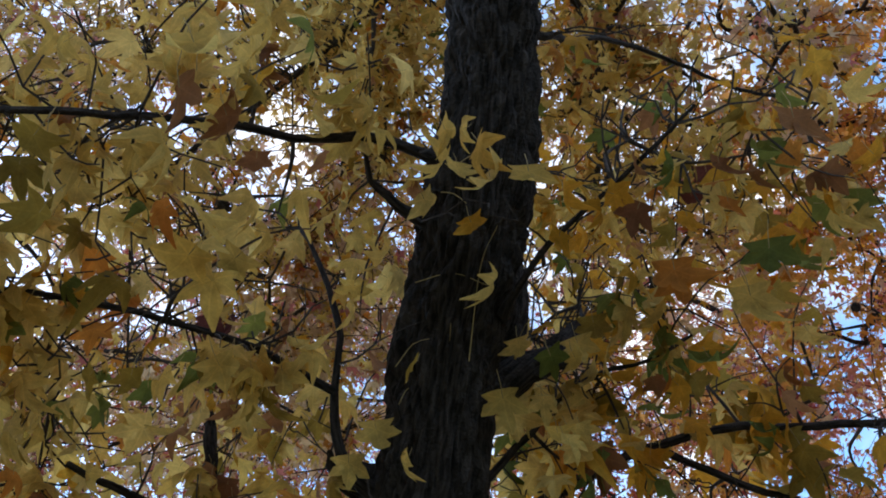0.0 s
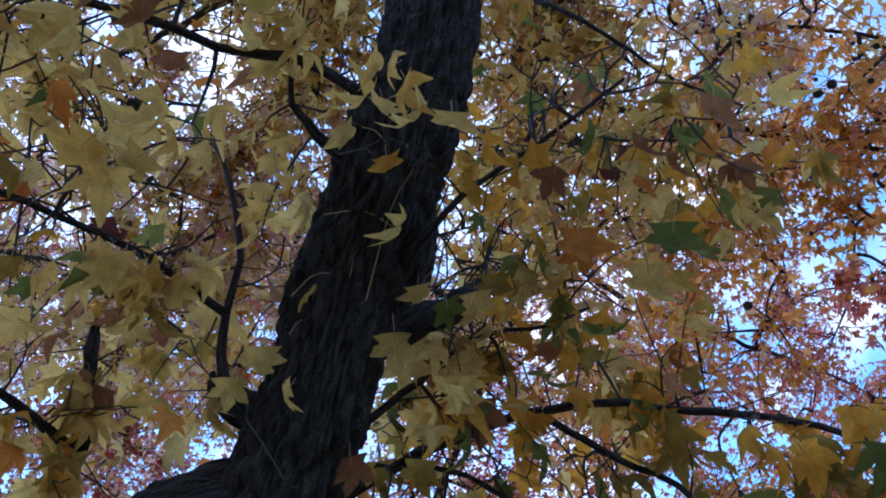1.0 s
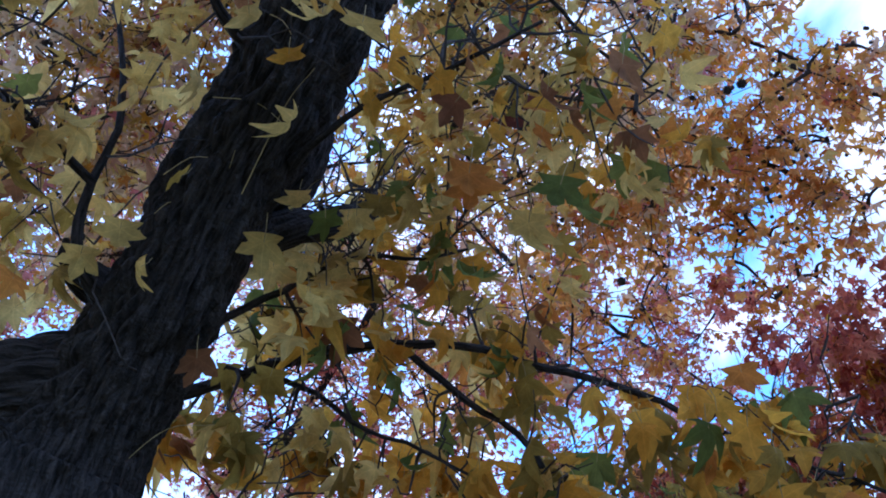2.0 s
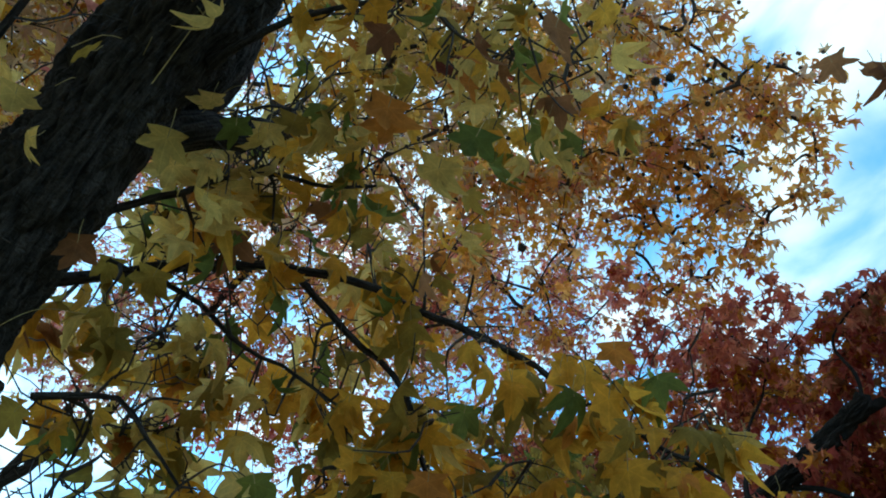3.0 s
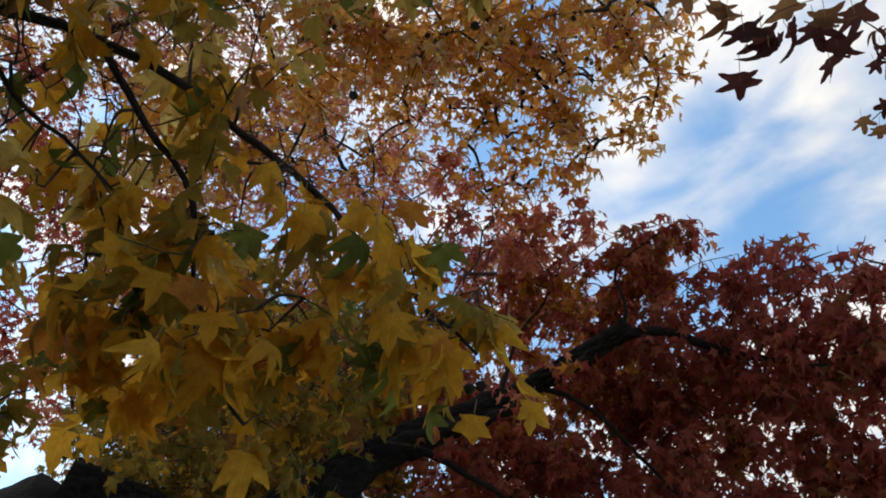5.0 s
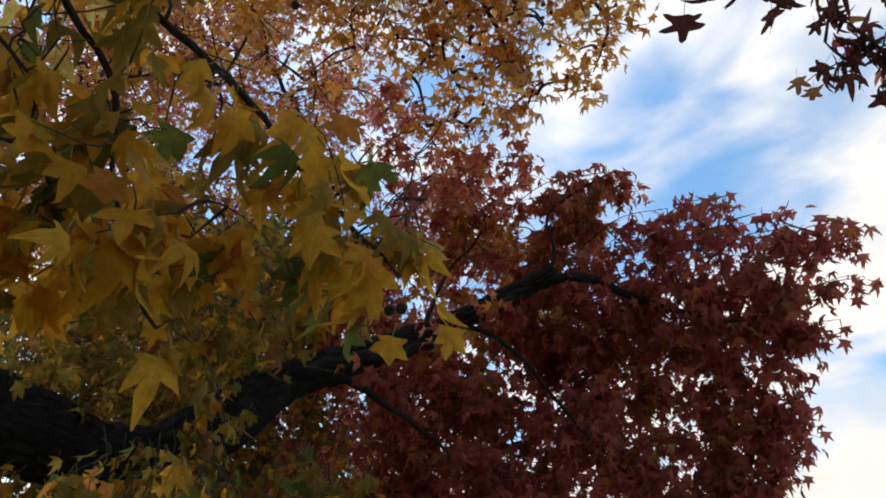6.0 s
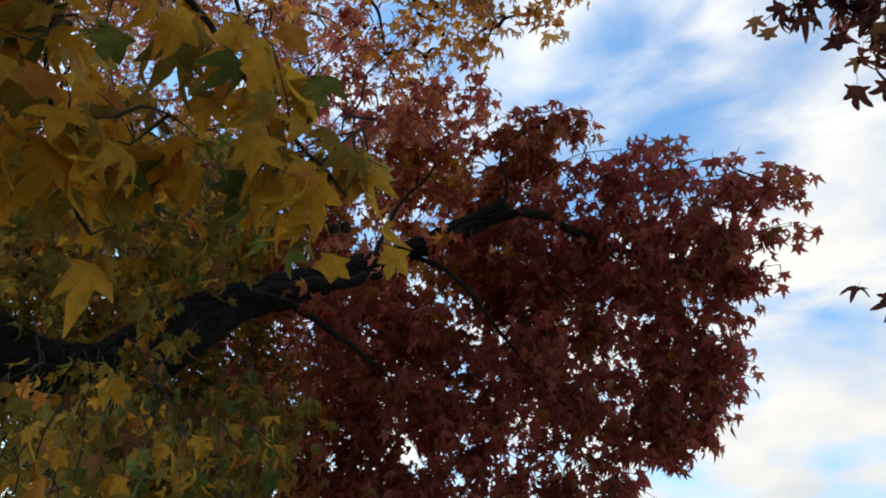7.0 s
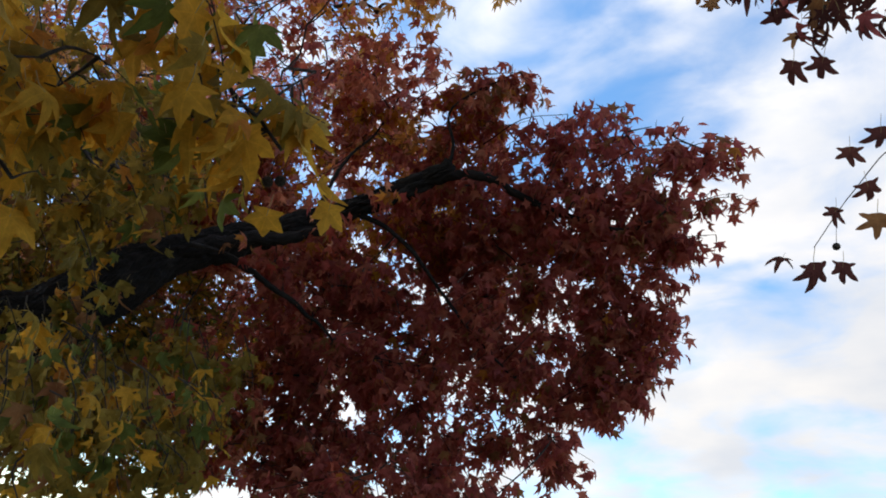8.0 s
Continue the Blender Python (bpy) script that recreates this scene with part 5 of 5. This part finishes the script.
pink.cloud((5.66, 5.11, 6.14), (1.3, 1.3, 1), 1438, "pink", reach=0.8, per=14, size=0.64, arms=12)
pink.cloud((2.86, 7.31, 5.71), (1.5, 1.5, 1.1), 1799, "crimson", reach=0.8, per=14, size=0.64, arms=12)
pink.cloud((-1.75, 6.15, 7.6), (2.4, 1.6, 1.7), 8399, "blush", reach=0.8, per=14, size=0.64, arms=16)
pink.cloud((3.32, 6.54, 7.11), (1.8, 1.4, 1.4), 1687, "blush", reach=0.8, per=14, size=0.64, arms=14)
pink.cloud((4.22, 4.53, 8.35), (1.8, 1.4, 1.4), 1918, "peach", reach=0.8, per=14, size=0.64, arms=14)
pink.cloud((3.25, 7.39, 4.56), (1.4, 1.4, 1), 1078, "crimson", reach=0.8, per=14, size=0.64, arms=8)
pink.cloud((4.32, 6.27, 4.5), (1.6, 1.5, 1.2), 3999, "gold", reach=0.8, per=14, size=0.64, arms=10)
pink.cloud((4.41, 6.3, 2.4), (1.4, 1.4, 1), 2999, "olive", reach=0.8, per=14, size=0.64, arms=10)
pink.cloud((5.98, 5.45, 3.19), (1.4, 1.4, 1), 2999, "rust", reach=0.8, per=14, size=0.64, arms=10)
pink.cloud((-1.6, 7.36, 6.14), (1.7, 1.4, 1.2), 3999, "blush", reach=0.8, per=14, size=0.64, arms=10)
pink.cloud((1.82, 7.58, 5.74), (1.3, 1.4, 1), 1049, "crimson", reach=0.8, per=14, size=0.64, arms=10)
pink.cloud((-3.42, 6.24, 6.38), (1.6, 1.4, 1.3), 3999, "blush", reach=0.8, per=14, size=0.64, arms=10)
pink.cloud((4.24, 5.31, 3.86), (1.2, 1, 0.8), 2999, "gold", reach=0.8, per=14, size=0.64, arms=10)
pink.cloud((5.14, 4.85, 3.8), (1.1, 1, 0.9), 2799, "rust", reach=0.8, per=14, size=0.64, arms=10)
pink.cloud((4.97, 5.1, 2.85), (1.2, 1, 0.8), 2999, "olive", reach=0.8, per=14, size=0.64, arms=10)
pink.cloud((3.48, 5.37, 3.13), (0.9, 0.8, 0.6), 2999, "olive", reach=0.8, per=14, size=0.64, arms=10)
pink.cloud((4.46, 4.85, 2.47), (0.9, 0.8, 0.6), 2999, "olive", reach=0.8, per=14, size=0.64, arms=10)
pink.cloud((4.3, 4.64, 4.02), (0.8, 0.8, 0.6), 2399, "rust", reach=0.8, per=14, size=0.64, arms=10)
pink.cloud((0.99, 7.56, 5.46), (1.1, 1, 0.8), 1999, "blush", reach=0.8, per=14, size=0.64, arms=8)
pink.cloud((-3.78, 5.09, 9.92), (2.4, 1.6, 2), 6351, "blush", reach=1.0, per=18, size=0.64, gaps=0.05, arms=12)
pink.cloud((0.38, 7.59, 8.79), (2.2, 1.5, 1.8), 6351, "blush", reach=1.0, per=18, size=0.64, gaps=0.05, arms=12)
pink.cloud((-0.96, 9, 6.93), (2.2, 1.5, 1.6), 5293, "blush", reach=1.0, per=18, size=0.64, gaps=0.05, arms=12)
pink.cloud((1.91, 8.12, 7.99), (2, 1.5, 1.6), 2647, "pink", reach=1.0, per=18, size=0.64, gaps=0.05, arms=12)
pink.cloud((5.74, 7.13, 6.89), (1.8, 1.5, 1.3), 1587, "pink", reach=1.0, per=18, size=0.64, gaps=0.05, arms=12)
pink.cloud((3.95, 7.14, 7.47), (2, 1.5, 1.5), 1057, "pink", reach=1.0, per=18, size=0.64, gaps=0.05, arms=12)
pink.cloud((5.21, 7.59, 4.44), (1.9, 1.5, 1.3), 4588, "rust", reach=1.0, per=18, size=0.64, gaps=0.05, arms=12)
pink.cloud((5.09, 7.44, 3.44), (1.9, 1.5, 1.3), 4588, "olive", reach=1.0, per=18, size=0.64, gaps=0.05, arms=12)
pink.cloud((6.3, 6.68, 2.68), (1.9, 1.5, 1.2), 3881, "olive", reach=1.0, per=18, size=0.64, gaps=0.05, arms=12)
pink.cloud((-2.62, 7.47, 6.27), (1.6, 1.3, 1.2), 3069, "blush", reach=0.8, per=14, size=0.64, arms=8)
pink.cloud((3.97, 6.03, 6.05), (1.4, 1.2, 0.9), 1196, "pink", reach=0.8, per=14, size=0.64, arms=10)
pink.cloud((2.84, 8.33, 3.94), (1.2, 1.2, 0.9), 1534, "crimson", reach=0.8, per=14, size=0.64, arms=8)
pink.cloud((2.12, 6.56, 6.77), (1.6, 1.3, 1), 2393, "amber", reach=0.8, per=14, size=0.64, arms=10)
pink.cloud((4.57, 5.69, 6.97), (1, 1, 0.8), 600, "amber", reach=0.8, per=14, size=0.64, arms=8)
pink.finish("far sweetgum tree with pinkish red autumn leaves")


# ---- the dark twigs that reach in overhead ----
over = Tree("overhanging_sweetgum_tree", (4.6, -2.6, 0), 53, BARK, SLIM)
over.bough("trunk", ((4.6, -2.6, -0.1), (4.5, -2.5, 1.5), (4.3, -2.2, 3.2), (4, -1.8, 5)), 0.2, 0.06, sides=20, step=0.08)
over.bough("branch", ((4.3, -2.2, 3.3), (3.7, -1.1, 3.5), (2.81, -0.12, 3.53), (2.75, 0.04, 3.60), (2.71, 0.21, 3.63), (2.73, 0.39, 3.61), (2.74, 0.48, 3.57)), 0.012, 0.002)
over.bough("branch", ((4.3, -2.2, 3), (2.9, -0.31, 3.11), (2.94, -0.12, 2.99), (2.99, 0.02, 2.82), (3.06, 0.12, 2.68)), 0.005, 0.0015)
over.bough("branch", ((4.1, -1.9, 4.2), (1.94, 0.15, 3.37), (1.8, 0.36, 3.21), (1.75, 0.5, 3.16), (1.79, 0.61, 3.1)), 0.006, 0.001)
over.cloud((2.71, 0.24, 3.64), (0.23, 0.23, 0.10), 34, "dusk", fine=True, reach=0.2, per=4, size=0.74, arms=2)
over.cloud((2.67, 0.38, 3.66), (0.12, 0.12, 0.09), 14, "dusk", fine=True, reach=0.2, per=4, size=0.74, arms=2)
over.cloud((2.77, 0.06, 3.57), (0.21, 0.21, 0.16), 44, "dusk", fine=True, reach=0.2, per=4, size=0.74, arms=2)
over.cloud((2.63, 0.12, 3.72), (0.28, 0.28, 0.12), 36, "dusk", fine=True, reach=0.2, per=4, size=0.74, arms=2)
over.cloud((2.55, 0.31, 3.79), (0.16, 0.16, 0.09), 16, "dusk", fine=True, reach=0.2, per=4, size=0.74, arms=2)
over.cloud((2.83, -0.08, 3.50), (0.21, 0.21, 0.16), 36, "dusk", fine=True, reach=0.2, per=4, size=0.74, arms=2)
over.leaf((2.70, 0.50, 3.61), "brown", 0.7, 70, 0)
over.leaf((2.74, 0.45, 3.58), "brown", 0.76, 75, 30)
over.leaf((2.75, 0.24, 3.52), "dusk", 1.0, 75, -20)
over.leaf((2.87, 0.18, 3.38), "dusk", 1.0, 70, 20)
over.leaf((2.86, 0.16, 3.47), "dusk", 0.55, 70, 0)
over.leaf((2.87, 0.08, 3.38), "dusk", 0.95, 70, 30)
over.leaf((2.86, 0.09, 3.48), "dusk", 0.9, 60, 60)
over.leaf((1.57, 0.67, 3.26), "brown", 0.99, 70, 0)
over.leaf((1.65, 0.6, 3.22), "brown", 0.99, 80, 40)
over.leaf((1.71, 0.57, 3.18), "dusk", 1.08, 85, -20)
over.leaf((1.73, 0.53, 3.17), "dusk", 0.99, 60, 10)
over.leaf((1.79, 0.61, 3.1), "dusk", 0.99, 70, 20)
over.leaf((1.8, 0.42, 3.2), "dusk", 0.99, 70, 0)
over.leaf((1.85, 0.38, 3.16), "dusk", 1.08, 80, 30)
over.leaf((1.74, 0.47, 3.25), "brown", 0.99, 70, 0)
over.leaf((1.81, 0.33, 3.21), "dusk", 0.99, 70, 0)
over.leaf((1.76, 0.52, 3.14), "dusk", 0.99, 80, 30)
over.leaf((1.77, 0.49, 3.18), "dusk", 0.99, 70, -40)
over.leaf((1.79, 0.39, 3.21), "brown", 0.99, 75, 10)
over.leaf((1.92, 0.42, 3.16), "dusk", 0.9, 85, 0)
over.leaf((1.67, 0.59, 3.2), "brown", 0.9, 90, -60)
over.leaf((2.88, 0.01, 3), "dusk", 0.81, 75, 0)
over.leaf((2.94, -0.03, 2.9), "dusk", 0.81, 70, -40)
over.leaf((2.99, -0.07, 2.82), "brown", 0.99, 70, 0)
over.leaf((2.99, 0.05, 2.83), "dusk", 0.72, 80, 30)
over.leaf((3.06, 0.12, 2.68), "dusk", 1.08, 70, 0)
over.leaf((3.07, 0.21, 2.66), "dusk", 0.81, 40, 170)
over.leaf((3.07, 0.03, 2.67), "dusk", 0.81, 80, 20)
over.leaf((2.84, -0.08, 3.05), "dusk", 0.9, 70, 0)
over.ball((3.062, 0.052, 2.682))
# unseen crown mass behind on the right, added to shade the bent limb
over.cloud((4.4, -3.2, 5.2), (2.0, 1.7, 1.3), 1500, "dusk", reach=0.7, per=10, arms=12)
over.finish("overhanging sweetgum tree with dark red leaves on thin twigs", single=110, around=(0.3, 0.2, 1.5))
